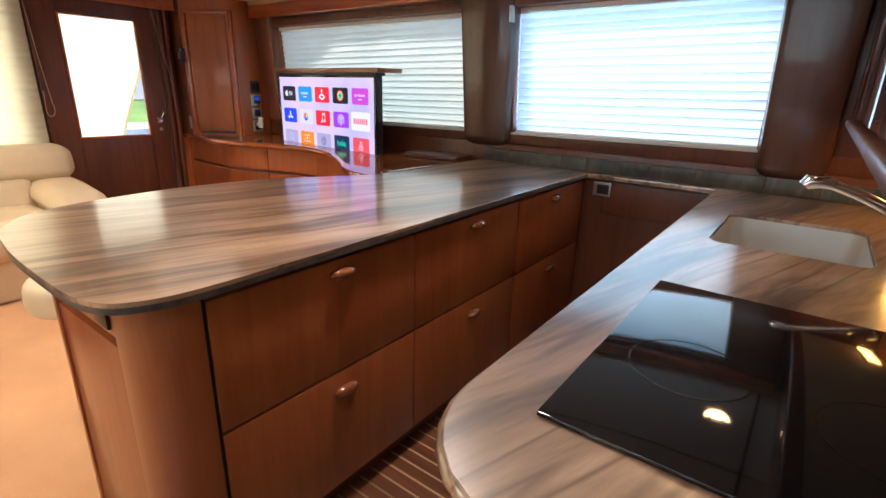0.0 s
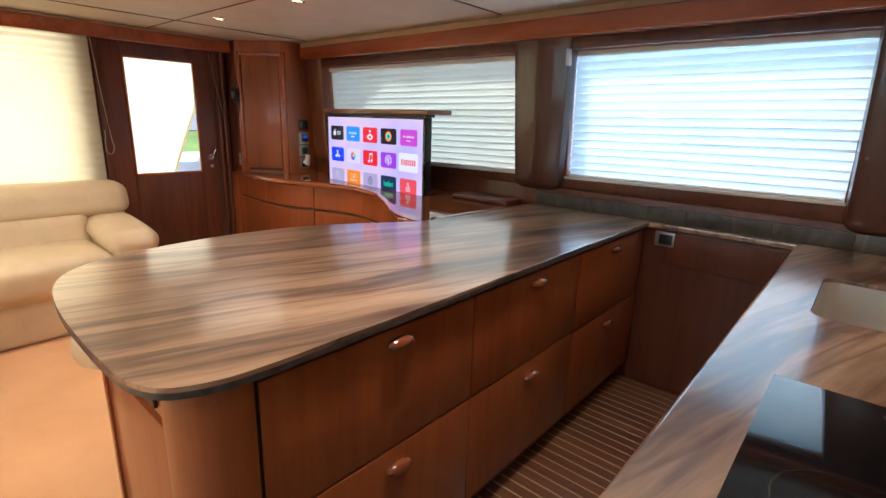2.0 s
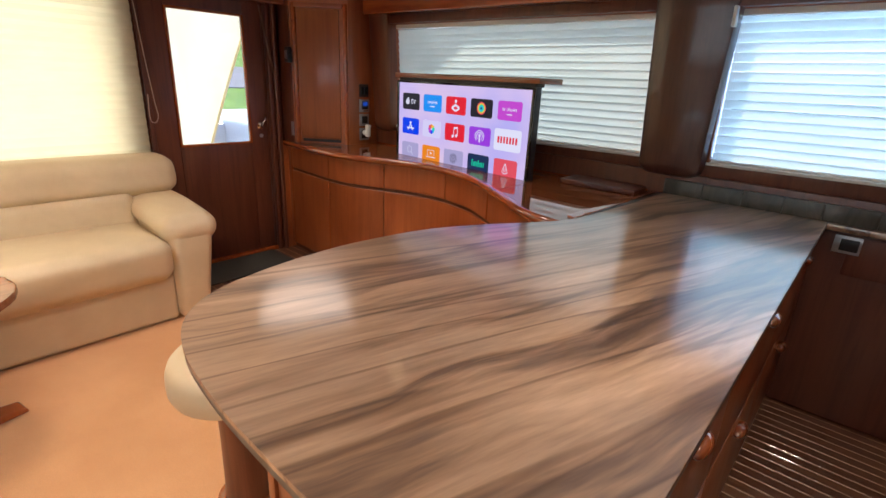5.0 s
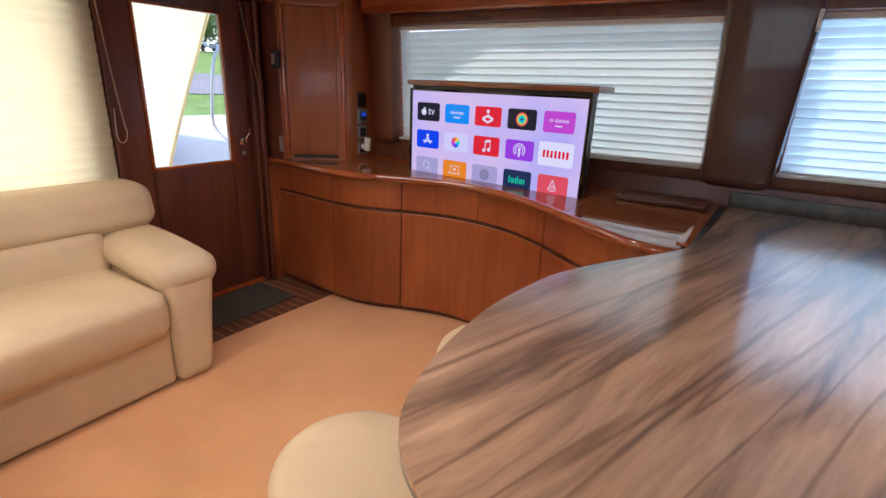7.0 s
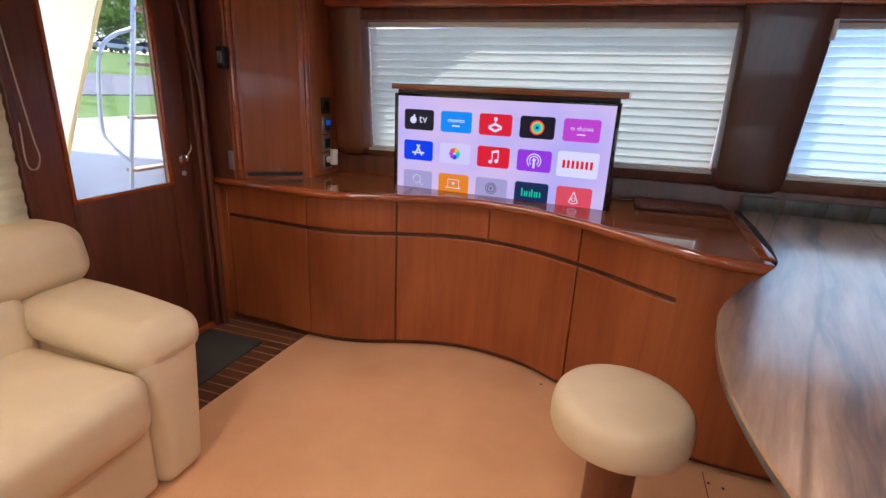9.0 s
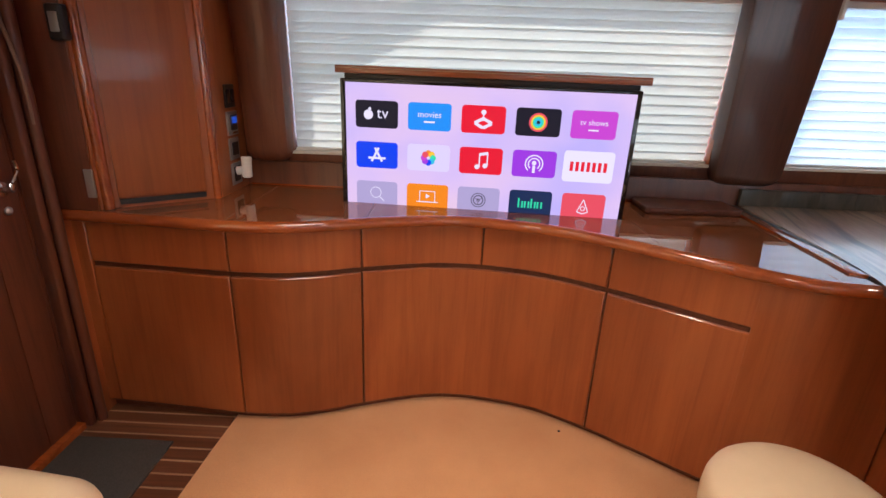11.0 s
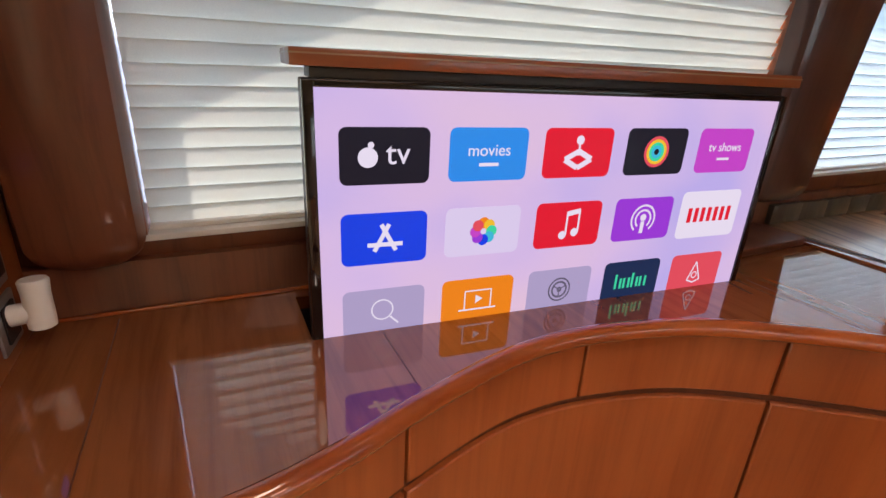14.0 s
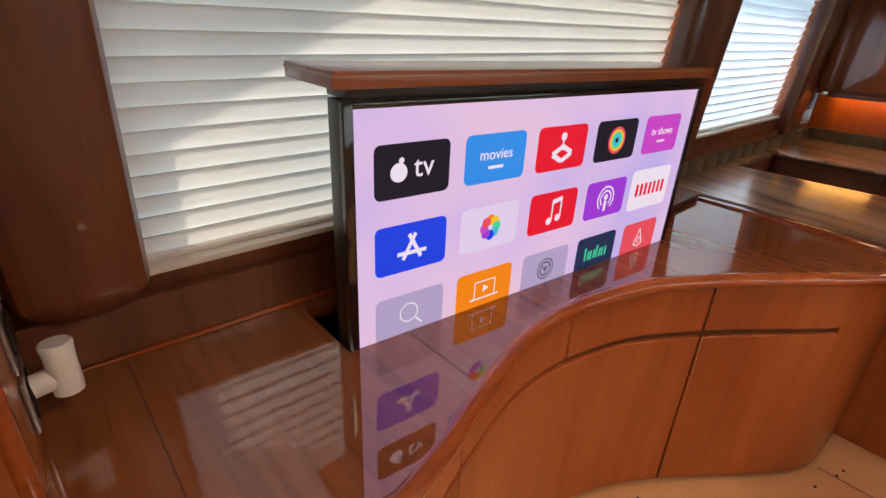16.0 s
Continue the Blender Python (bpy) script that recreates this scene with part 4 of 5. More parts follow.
for r_, row in enumerate(ICONS):
    for c_, mat in enumerate(row):
        u, h = U0 + PU * c_, H0 - PH * r_
        grow = 0.012 if (r_, c_) == (1, 4) else 0
        ic = part("app_icon", move(tile(u - grow, h - grow * 0.7, TW + 2 * grow, TH + 1.4 * grow), at0), mat, tv, smooth=False)
        cx, cy = u + TW / 2, h + TH / 2
        k = (r_, c_)
        if k == (0, 0):
            put("glyph", merge(disc(cx - 0.034, cy - 0.002, 0.019), disc(cx - 0.028, cy + 0.021, 0.006)), "ic_white", ic)
            put("glyph", lettering("tv", 0.062, pose(cx + 0.024, cy + 0.004, 0.003)), "ic_white", ic)
        elif k == (0, 1):
            put("glyph", lettering("movies", 0.034, pose(cx, cy + 0.008, 0.003)), "ic_white", ic)
            put("glyph", bar(cx - 0.022, cy - 0.020, cx + 0.022, cy - 0.020, 0.007), "ic_white", ic)
        elif k == (0, 2):
            put("glyph", merge(disc(cx, cy + 0.028, 0.010), bar(cx, cy + 0.02, cx, cy - 0.005, 0.005), bar(cx - 0.034, cy - 0.013, cx, cy + 0.004, 0.012), bar(cx + 0.034, cy - 0.013, cx, cy + 0.004, 0.012),
                               bar(cx - 0.034, cy - 0.014, cx, cy - 0.032, 0.012), bar(cx + 0.034, cy - 0.014, cx, cy - 0.032, 0.012)), "ic_white", ic)
        elif k == (0, 3):
            for rr, ri, mm in ((0.036, 0.029, "ic_coral"), (0.029, 0.022, "ic_yellow"), (0.022, 0.015, "ic_green"), (0.015, 0.007, "ic_teal")):
                put("glyph", disc(cx, cy, rr, 0.003, ri), mm, ic)
        elif k == (0, 4):
            put("glyph", lettering("tv shows", 0.030, pose(cx, cy + 0.008, 0.003)), "ic_white", ic)
            put("glyph", bar(cx - 0.020, cy - 0.020, cx + 0.020, cy - 0.020, 0.006), "ic_white", ic)
        elif k == (1, 0):
            put("glyph", merge(bar(cx - 0.022, cy - 0.026, cx + 0.008, cy + 0.030, 0.009), bar(cx + 0.022, cy - 0.026, cx - 0.008, cy + 0.030, 0.009), bar(cx - 0.036, cy - 0.012, cx + 0.036, cy - 0.012, 0.009)), "ic_white", ic)
        elif k == (1, 1):
            for q, mm in enumerate(("ic_orange", "ic_yellow", "ic_green", "ic_teal", "ic_deepblue", "ic_purple", "ic_magenta", "ic_coral")):
                a = radians(90 - 45 * q)
                put("glyph", disc(cx + 0.019 * math.cos(a), cy + 0.019 * math.sin(a), 0.0125, 0.003 + 0.0001 * q), mm, ic)
        elif k == (1, 2):
            put("glyph", merge(disc(cx - 0.014, cy - 0.024, 0.010), disc(cx + 0.018, cy - 0.019, 0.010), bar(cx - 0.0055, cy - 0.024, cx - 0.0055, cy + 0.030, 0.005), bar(cx + 0.0265, cy - 0.019, cx + 0.0265, cy + 0.034, 0.005), bar(cx - 0.007, cy + 0.026, cx + 0.028, cy + 0.032, 0.012)), "ic_white", ic)
        elif k == (1, 3):
            put("glyph", merge(disc(cx, cy, 0.037, 0.003, 0.032, 30, -50, 230), disc(cx, cy, 0.025, 0.003, 0.020, 30, -50, 230), disc(cx, cy + 0.004, 0.009), bar(cx, cy - 0.006, cx, cy - 0.036, 0.011)), "ic_white", ic)
        elif k == (1, 4):
            for q in range(7):
                x = cx - 0.066 + q * 0.022
                put("glyph", bar(x, cy - 0.019, x, cy + 0.019, 0.013), "ic_red", ic)
        elif k == (2, 0):
            put("glyph", merge(disc(cx - 0.005, cy + 0.006, 0.024, 0.003, 0.021), bar(cx + 0.012, cy - 0.012, cx + 0.030, cy - 0.030, 0.004)), "ic_white", ic)
        elif k == (2, 1):
            put("glyph", merge(bar(cx - 0.032, cy + 0.024, cx + 0.032, cy + 0.024, 0.003), bar(cx - 0.032, cy + 0.025, cx - 0.032, cy - 0.020, 0.003), bar(cx + 0.032, cy + 0.025, cx + 0.032, cy - 0.020, 0.003), bar(cx - 0.046, cy - 0.022, cx + 0.046, cy - 0.022, 0.004), disc(cx, cy + 0.003, 0.012, 0.003, 0, 3, 0, 360)), "ic_white", ic)
        elif k == (2, 2):
            put("glyph", merge(disc(cx, cy, 0.031, 0.003, 0.027), disc(cx, cy, 0.022, 0.003, 0.017), disc(cx, cy, 0.007, 0.003, 0.003), *[bar(cx, cy, cx + 0.02 * math.cos(a), cy + 0.02 * math.sin(a), 0.003) for a in (0.5, 2.6, 4.7)]), "ic_grey", ic)
        elif k == (2, 3):
            for q, hh in enumerate((0.040, 0.028, 0.040, 0.028)):
                x = cx - 0.040 + q * 0.026
                put("glyph", merge(bar(x - 0.007, cy - 0.02, x - 0.007, cy - 0.02 + hh, 0.007), bar(x + 0.008, cy - 0.02, x + 0.008, cy + 0.008, 0.007)), "ic_green", ic)
        elif k == (2, 4):
            put("glyph", merge(bar(cx - 0.022, cy - 0.022, cx, cy + 0.030, 0.004), bar(cx + 0.022, cy - 0.022, cx, cy + 0.030, 0.004), disc(cx, cy - 0.008, 0.010, 0.003, 0.007), bar(cx - 0.022, cy - 0.022, cx, cy - 0.03, 0.004), bar(cx + 0.022, cy - 0.022, cx, cy - 0.03, 0.004)), "ic_white", ic)

# ---- galley peninsula ----
PEN_Z = 0.912
pen = thing("galley_peninsula", (-0.28, 1.9, 0), "cherry drawer unit that forms the galley peninsula", "cabinet")
part("carcass", box(-0.545, -0.022, 0.80, 3.02, 0.09, 0.885, 0.002), "cherry_upright", pen)
part("toe_kick", box(-0.53, -0.055, 0.74, 3.02, -0.01, 0.092, 0.002), "mahogany_dark", pen)
R = 0.13
col = [(-0.022, 0.81), (0.0, 0.81)] + [(-R + R * math.cos(radians(a)), 0.68 + R - R * math.sin(radians(a)) * 1.0) for a in range(10, 91, 10)] + [(-0.14, 0.68), (-0.14, 0.81)]
part("corner_column", prism(col, 0.012, 0.885), "cherry_upright", pen, "rounded corner stile")
part("end_panel", box(-0.535, -0.155, 0.684, 0.80, 0.015, 0.757, 0.003), "cherry_upright", pen)
part("end_stile", box(-0.56, -0.537, 0.678, 0.81, 0.012, 0.885, 0.004), "cherry_upright", pen)
part("end_rail", box(-0.535, -0.142, 0.684, 0.80, 0.782, 0.885, 0.003), "cherry_along", pen)
# back of the slot is coloured near-black for its shade
part("end_slot", box(-0.535, -0.16, 0.72, 0.80, 0.757, 0.782, 0), "gap_shade", pen, "finger slot, near-black for the shade inside")
part("aft_panel", box(-0.56, -0.545, 0.81, 2.14, 0.012, 0.885, 0.003), "cherry_upright", pen)
YS = (0.818, 1.545, 2.268, 3.015)
for a, c in zip(YS, YS[1:]):
    for z0, z1, zk in ((0.516, 0.868, 0.828), (0.098, 0.508, 0.447)):
        f = part("drawer_front", box(-0.020, 0.0, a + 0.003, c - 0.003, z0, z1, 0.0025), "cherry_upright", pen)
        ky = {0.818: 1.212, 1.545: 1.919, 2.268: 2.637}[a]
        kb = bmesh.new()
        bmesh.ops.create_uvsphere(kb, u_segments=18, v_segments=10, radius=1.0)
        move(kb, Matrix.Translation((0.012, ky, zk)) @ Matrix.Diagonal((0.020, 0.047, 0.018, 1)))
        knob = part("drawer_pull", kb, "varnished_knob", f, "varnished oval pull")
    # dark strip paints the shade between two drawer columns
    part("divider", box(-0.0225, -0.004, c - 0.006, c + 0.006, 0.098, 0.868, 0), "gap_shade", pen, smooth=False) if c < 3 else None
# same painted shade in the gap beside the corner column
part("divider", box(-0.022, -0.006, 0.806, 0.823, 0.012, 0.868, 0), "gap_shade", pen, "dark shadow gap", smooth=False)
ol = thing("end_outlet", (-0.2, 0.68, 0.84), "dark socket plate under the counter's end", "outlet")
part("plate", box(-0.24, -0.165, 0.675, 0.6835, 0.80, 0.872, 0.003), "black_satin", ol)

outline = [(0.022, 0.86), (0.012, 0.75), (-0.025, 0.665), (-0.09, 0.625), (-0.20, 0.612), (-0.45, 0.612), (-0.63, 0.622), (-0.798, 0.648), (-0.928, 0.706),
           (-1.014, 0.806), (-1.062, 0.960), (-1.084, 1.13), (-1.085, 1.31), (-1.044, 1.57), (-0.952, 1.785), (-0.83, 1.99), (-0.76, 2.14), (-0.725, 2.35)]
pts = [(0.022, 3.055)] + [(p.x, p.y) for p in spline(outline, 6)] + [(-0.70, 2.70), (-0.69, 3.055)]
wt = thing("peninsula_worktop", (-0.4, 1.9, 0.878), "brown streaked quartzite worktop with a rounded overhanging end", "worktop")
part("slab", prism(pts, 0.901, PEN_Z, 0.004, 3), "quartzite", wt, smooth=False)
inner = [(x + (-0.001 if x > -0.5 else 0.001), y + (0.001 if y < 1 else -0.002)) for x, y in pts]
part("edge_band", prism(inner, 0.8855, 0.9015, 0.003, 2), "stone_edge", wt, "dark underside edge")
js = thing("joint_strip", (-0.735, 2.6, 0.905), "narrow dark metal and wood strip between console and worktop", "trim", kind="structure")
part("wood_strip", hexa([(-0.80, 2.20, 0.90), (-0.755, 2.18, 0.90), (-0.722, 3.05, 0.90), (-0.765, 3.05, 0.90)], [(-0.80, 2.20, 0.913), (-0.755, 2.18, 0.913), (-0.722, 3.05, 0.913), (-0.765, 3.05, 0.913)], 0.003), "cherry_gloss", js)
part("metal_strip", hexa([(-0.756, 2.18, 0.885), (-0.725, 2.17, 0.885), (-0.69, 3.05, 0.885), (-0.722, 3.05, 0.885)], [(-0.756, 2.18, 0.909), (-0.725, 2.17, 0.909), (-0.69, 3.05, 0.909), (-0.722, 3.05, 0.909)], 0.002), "black_satin", js)

# galley back panel, ledge and stone upstand
gb = thing("galley_back_panel", (0.35, 3.03, 0), "dark cherry panel below the galley window", "panel", kind="structure")
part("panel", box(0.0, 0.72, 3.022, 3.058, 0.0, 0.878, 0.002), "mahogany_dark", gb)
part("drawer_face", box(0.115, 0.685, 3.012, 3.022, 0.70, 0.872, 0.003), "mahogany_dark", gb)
part("ledge", box(0.0225, 0.688, 2.998, 3.055, 0.885, PEN_Z, 0.005), "quartzite", gb)
up = thing("stone_upstand", (0.3, 3.05, 0.912), "low mottled green-brown stone upstand along the wall", "backsplash", kind="structure")
x = -0.69
k = 0
while x < 1.42:
    w = 0.14 + 0.16 * random.random()
    part("stone_piece", box(x, min(x + w, 1.425) - 0.0015, 3.034, 3.056, 0.913, 0.988 + 0.002 * random.random(), 0.001), "splash_stone", up)
    x += w
so = thing("galley_outlet", (0.14, 3.02, 0.84), "silver socket plate with a dark outlet on the galley panel", "outlet")
part("plate", box(0.062, 0.158, 3.002, 3.012, 0.795, 0.872, 0.003), "grey_plate", so)
part("socket", box(0.085, 0.150, 2.999, 3.003, 0.808, 0.860, 0.003), "black_satin", so)

# ---- forward galley counter ----
fc = thing("galley_counter", (1.05, 1.9, 0), "cherry base cabinet of the galley's forward counter", "cabinet")
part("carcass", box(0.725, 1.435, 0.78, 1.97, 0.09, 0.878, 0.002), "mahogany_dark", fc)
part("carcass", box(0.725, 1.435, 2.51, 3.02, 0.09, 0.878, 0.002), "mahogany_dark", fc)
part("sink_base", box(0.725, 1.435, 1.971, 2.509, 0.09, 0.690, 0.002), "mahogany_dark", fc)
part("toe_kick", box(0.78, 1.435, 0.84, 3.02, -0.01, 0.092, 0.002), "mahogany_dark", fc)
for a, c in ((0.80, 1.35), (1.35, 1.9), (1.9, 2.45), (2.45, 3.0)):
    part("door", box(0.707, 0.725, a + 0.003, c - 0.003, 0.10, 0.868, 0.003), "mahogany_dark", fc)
ft = thing("galley_worktop", (1.05, 1.9, 0.878), "brown streaked quartzite worktop with a sink cut-out", "worktop")
SK = (0.80, 1.21, 1.995, 2.485)
near = [(0.672, 1.92), (0.672, 0.88)] + [(0.672 + 0.17 * (1 - math.cos(radians(a))), 0.88 - 0.19 * math.sin(radians(a))) for a in range(15, 91, 15)] + [(1.05, 0.675), (1.435, 0.665), (1.435, 1.92)]
part("slab", prism(near, 0.885, PEN_Z, 0.0), "quartzite", ft, smooth=False)
part("slab", prism([(0.672, 1.92), (1.435, 1.92), (1.435, SK[2]), (0.672, SK[2])], 0.885, PEN_Z), "quartzite", ft, smooth=False)
part("slab", prism([(0.672, SK[2]), (SK[0], SK[2]), (SK[0], SK[3]), (0.672, SK[3])], 0.885, PEN_Z), "quartzite", ft, smooth=False)
part("slab", prism([(SK[1], SK[2]), (1.435, SK[2]), (1.435, SK[3]), (SK[1], SK[3])], 0.885, PEN_Z), "quartzite", ft, smooth=False)
part("slab", prism([(0.672, SK[3]), (1.435, SK[3]), (1.435, 3.055), (0.688, 3.055), (0.688, 3.0), (0.672, 2.98)], 0.885, PEN_Z), "quartzite", ft, smooth=False)
part("nosing", tube([(0.674, y, 0.8985) for y in np.linspace(2.98, 0.88, 12)] + [(0.674 + 0.17 * (1 - math.cos(radians(a))), 0.88 - 0.188 * math.sin(radians(a)), 0.8985) for a in range(15, 91, 15)] + [(1.05, 0.677, 0.8985), (1.43, 0.667, 0.8985)], 0.0132, 10), "quartzite", ft)
us = thing("stone_upstand", (1.42, 1.9, 0.912), "low mottled stone upstand behind the galley counter", "backsplash", kind="structure")
y = 0.70
while y < 3.0:
    w = 0.12 + 0.05 * random.random()
    part("stone_piece", box(1.412, 1.436, y, min(y + w, 3.03) - 0.0015, 0.913, 0.99 + 0.004 * random.random(), 0.003), "splash_stone", us)
    y += w

for cx, cy, sx, sy in ((SK[0], SK[2], 1, 1), (SK[1], SK[2], -1, 1), (SK[1], SK[3], -1, -1), (SK[0], SK[3], 1, -1)):
    arc = [(cx + sx * 0.05 * (1 - math.cos(radians(q))), cy + sy * 0.05 * (1 - math.sin(radians(q)))) for q in range(0, 91, 15)]
    part("slab_corner", prism([(cx, cy)] + arc, 0.885, PEN_Z - 0.0003), "quartzite", ft)
sk = thing("sink", (1.0, 2.2, 0.7), "undermounted brushed steel sink with rounded corners", "sink")
bm = bmesh.new()
rings = []
for inset, z, rad in ((0.0015, 0.899, 0.05), (0.0035, 0.899, 0.05), (0.005, 0.85, 0.05), (0.010, 0.74, 0.06), (0.03, 0.715, 0.07), (0.12, 0.708, 0.05)):
    ring = []
    x0, x1, y0, y1 = SK[0] + inset, SK[1] - inset, SK[2] + inset, SK[3] - inset
    for cx, cy, a0 in ((x1 - rad, y1 - rad, 0), (x0 + rad, y1 - rad, 90), (x0 + rad, y0 + rad, 180), (x1 - rad, y0 + rad, 270)):
        for q in range(6):
            a = radians(a0 + 18 * q)
            ring.append(bm.verts.new((cx + rad * math.cos(a), cy + rad * math.sin(a), z)))
    rings.append(ring)
for r0, r1 in zip(rings, rings[1:]):
    for j in range(len(r0)):
        bm.faces.new((r0[j], r0[(j + 1) % len(r0)], r1[(j + 1) % len(r0)], r1[j]))
bm.faces.new(rings[-1])
bm.normal_update()
bmesh.ops.solidify(bm, geom=bm.faces[:], thickness=0.0015)
part("basin", bm, "brushed_steel", sk)
part("drain", lathe([(0.035, 0.0), (0.04, 0.004), (0.03, 0.005), (0.012, 0.002)], (1.0, 2.22, 0.7085), 24), "chrome", sk, "chrome drain")
fa = thing("faucet", (1.29, 2.30, PEN_Z), "chrome pull-out kitchen faucet leaning over the sink", "faucet")
part("base", lathe([(0.030, 0.0), (0.030, 0.01), (0.024, 0.016), (0.022, 0.06), (0.020, 0.07)], (1.29, 2.32, PEN_Z), 24), "chrome", fa)
part("spout", tube(spline([(1.29, 2.32, 0.97), (1.25, 2.31, 1.01), (1.16, 2.29, 1.055), (1.08, 2.27, 1.085)], 6), 0.017, 14), "chrome", fa)
part("spray_head", tube([(1.08, 2.27, 1.085), (1.05, 2.265, 1.092), (1.015, 2.258, 1.088), (1.005, 2.255, 1.075)], 0.02, 14, [0.017, 0.021, 0.024, 0.018]), "chrome", fa)
part("lever", tube(spline([(1.29, 2.32, 0.98), (1.31, 2.33, 1.02), (1.30, 2.40, 1.05)], 5), 0.008, 10), "chrome", fa)

ct = thing("cooktop", (1.05, 1.19, PEN_Z), "black glass electric cooktop set on the worktop", "cooktop")
part("glass", box(0.785, 1.345, 0.872, 1.512, PEN_Z + 0.0005, PEN_Z + 0.0085, 0.003), "black_gloss", ct)
for cx, cy, r in ((0.925, 1.13, 0.092), (1.19, 1.10, 0.10)):
    for rr in (r,):
        part("burner_ring", move(disc(cx, cy, rr, PEN_Z + 0.0089, rr - 0.003, 40), Matrix.Identity(4)), "burner_mark", ct, "faint grey burner ring", smooth=False)

uc = thing("upper_cabinet", (1.27, 1.9, 1.24), "cherry wall cabinet with flush doors over the galley counter", "cabinet")
part("body", box(1.115, 1.438, 0.62, 3.0, 1.245, 1.98, 0.003), "cherry_lacquer", uc)
for a, c in ((0.625, 1.2), (1.2, 1.78), (1.78, 2.37), (2.37, 2.90)):
    part("door", box(1.098, 1.114, a + 0.002, c - 0.002, 1.275, 1.95, 0.003), "cherry_lacquer", uc)
part("door", box(1.098, 1.114, 2.902, 2.999, 1.275, 1.95, 0.003), "cherry_lacquer", uc)
# unseen pale panel, added so the cooktop mirrors a lighter, lit-looking underside
part("bottom_panel", box(1.126, 1.436, 0.625, 2.99, 1.2385, 1.2445, 0.001), "wall_paint", uc, "pale beige underside, added to lighten the cooktop's reflection")
part("bottom_rail", box(1.085, 1.125, 0.62, 2.93, 1.232, 1.262, 0.008, 3), "mahogany_dark", uc)
part("rail_cap", box(1.083, 1.118, 2.93, 2.965, 1.236, 1.262, 0.006, 3), "chrome", uc, "bright metal end cap")
us2 = thing("strip_light", (1.37, 2.65, 1.23), "warm strip light under the wall cabinet", "light")
part("housing", box(1.35, 1.40, 2.55, 2.95, 1.230, 1.2385, 0.002), "white_plastic", us2)
part("diffuser", box(1.355, 1.395, 2.56, 2.94, 1.2245, 1.2305, 0), "strip_glow", us2, "glowing amber diffuser", smooth=False)

# ---- sofa ----
so_ = thing("sofa", (-3.1, 0.6, 0), "cream leather reclining sofa against the aft bulkhead", "sofa")
YE = 1.30
part("base", pillow(-3.40, -2.735, -0.9, YE, 0.015, 0.30, 0.03, 0.004), "leather_cream", so_)
part("seat_cushion", pillow(-3.30, -2.685, 0.02, YE - 0.004, 0.275, 0.515, 0.07, 0.018), "leather_cream", so_)
part("seat_cushion", pillow(-3.30, -2.685, -0.9, 0.015, 0.275, 0.515, 0.07, 0.018), "leather_cream", so_)


def lean_back(bm, k):
    for v in bm.verts:
        v.co.x -= k * (v.co.z - 0.4)
    return bm


part("lumbar", lean_back(pillow(-3.37, -3.17, 0.02, YE - 0.002, 0.42, 0.70, 0.06, 0.012), 0.22), "leather_cream", so_)
part("lumbar", lean_back(pillow(-3.37, -3.17, -0.9, 0.015, 0.42, 0.70, 0.06, 0.012), 0.22), "leather_cream", so_)
part("headrest", lean_back(pillow(-3.42, -3.17, 0.02, 1.575, 0.655, 0.885, 0.075, 0.012), 0.22), "leather_cream", so_)
part("headrest", lean_back(pillow(-3.42, -3.17, -0.9, 0.015, 0.655, 0.885, 0.075, 0.012), 0.22), "leather_cream", so_)
part("back_frame", box(-3.475, -3.38, -0.9, 1.57, 0.03, 0.70, 0.02, 3), "leather_cream", so_)
arm = lean_back(pillow(-3.40, -2.725, YE, 1.56, 0.012, 0.575, 0.055, 0.012), 0.06)
for v in arm.verts:
    v.co.y -= 0.09 * (v.co.y - YE) / 0.26 * (1 - v.co.z / 0.575)
part("arm_panel", arm, "leather_cream", so_)
pad = pillow(-3.38, -2.732, YE - 0.025, 1.588, 0.490, 0.662, 0.084, 0.012)
for v in pad.verts:
    k = (v.co.x + 3.38) / 0.645
    v.co.z -= 0.050 * k * k
part("arm_pad", pad, "leather_cream", so_)
part("arm_piping", tube(spline([(-3.30, YE - 0.018, 0.553), (-3.0, YE - 0.024, 0.545), (-2.80, YE - 0.012, 0.525), (-2.738, YE + 0.04, 0.512), (-2.728, YE + 0.13, 0.510), (-2.738, YE + 0.24, 0.512)], 6), 0.004, 6), "leather_cream", so_)

# ---- stools ----
SX, SY = -1.226, 1.615
stl = thing("bar_stool", (SX, SY, 0.012), "round cream leather stool on a cherry pedestal", "stool", "stools at the peninsula")
part("seat", lathe([(0.10, 0.452), (0.175, 0.454), (0.196, 0.464), (0.204, 0.485), (0.2045, 0.515), (0.202, 0.543), (0.195, 0.563), (0.182, 0.577), (0.160, 0.585), (0.11, 0.591), (0.05, 0.594), (0.01, 0.595)], (SX, SY, 0.012), 44), "leather_cream", stl)
part("pedestal", lathe([(0.078, 0.018), (0.076, 0.10), (0.074, 0.25), (0.076, 0.452)], (SX, SY, 0.012), 24), "mahogany_mid", stl)
part("foot", lathe([(0.105, 0.0), (0.105, 0.008), (0.092, 0.016), (0.078, 0.018)], (SX, SY, 0.012), 32), "cherry_gloss", stl)
copy_thing(stl, pose(-1.245, 0.945, 0.012, 0, 0, 40))

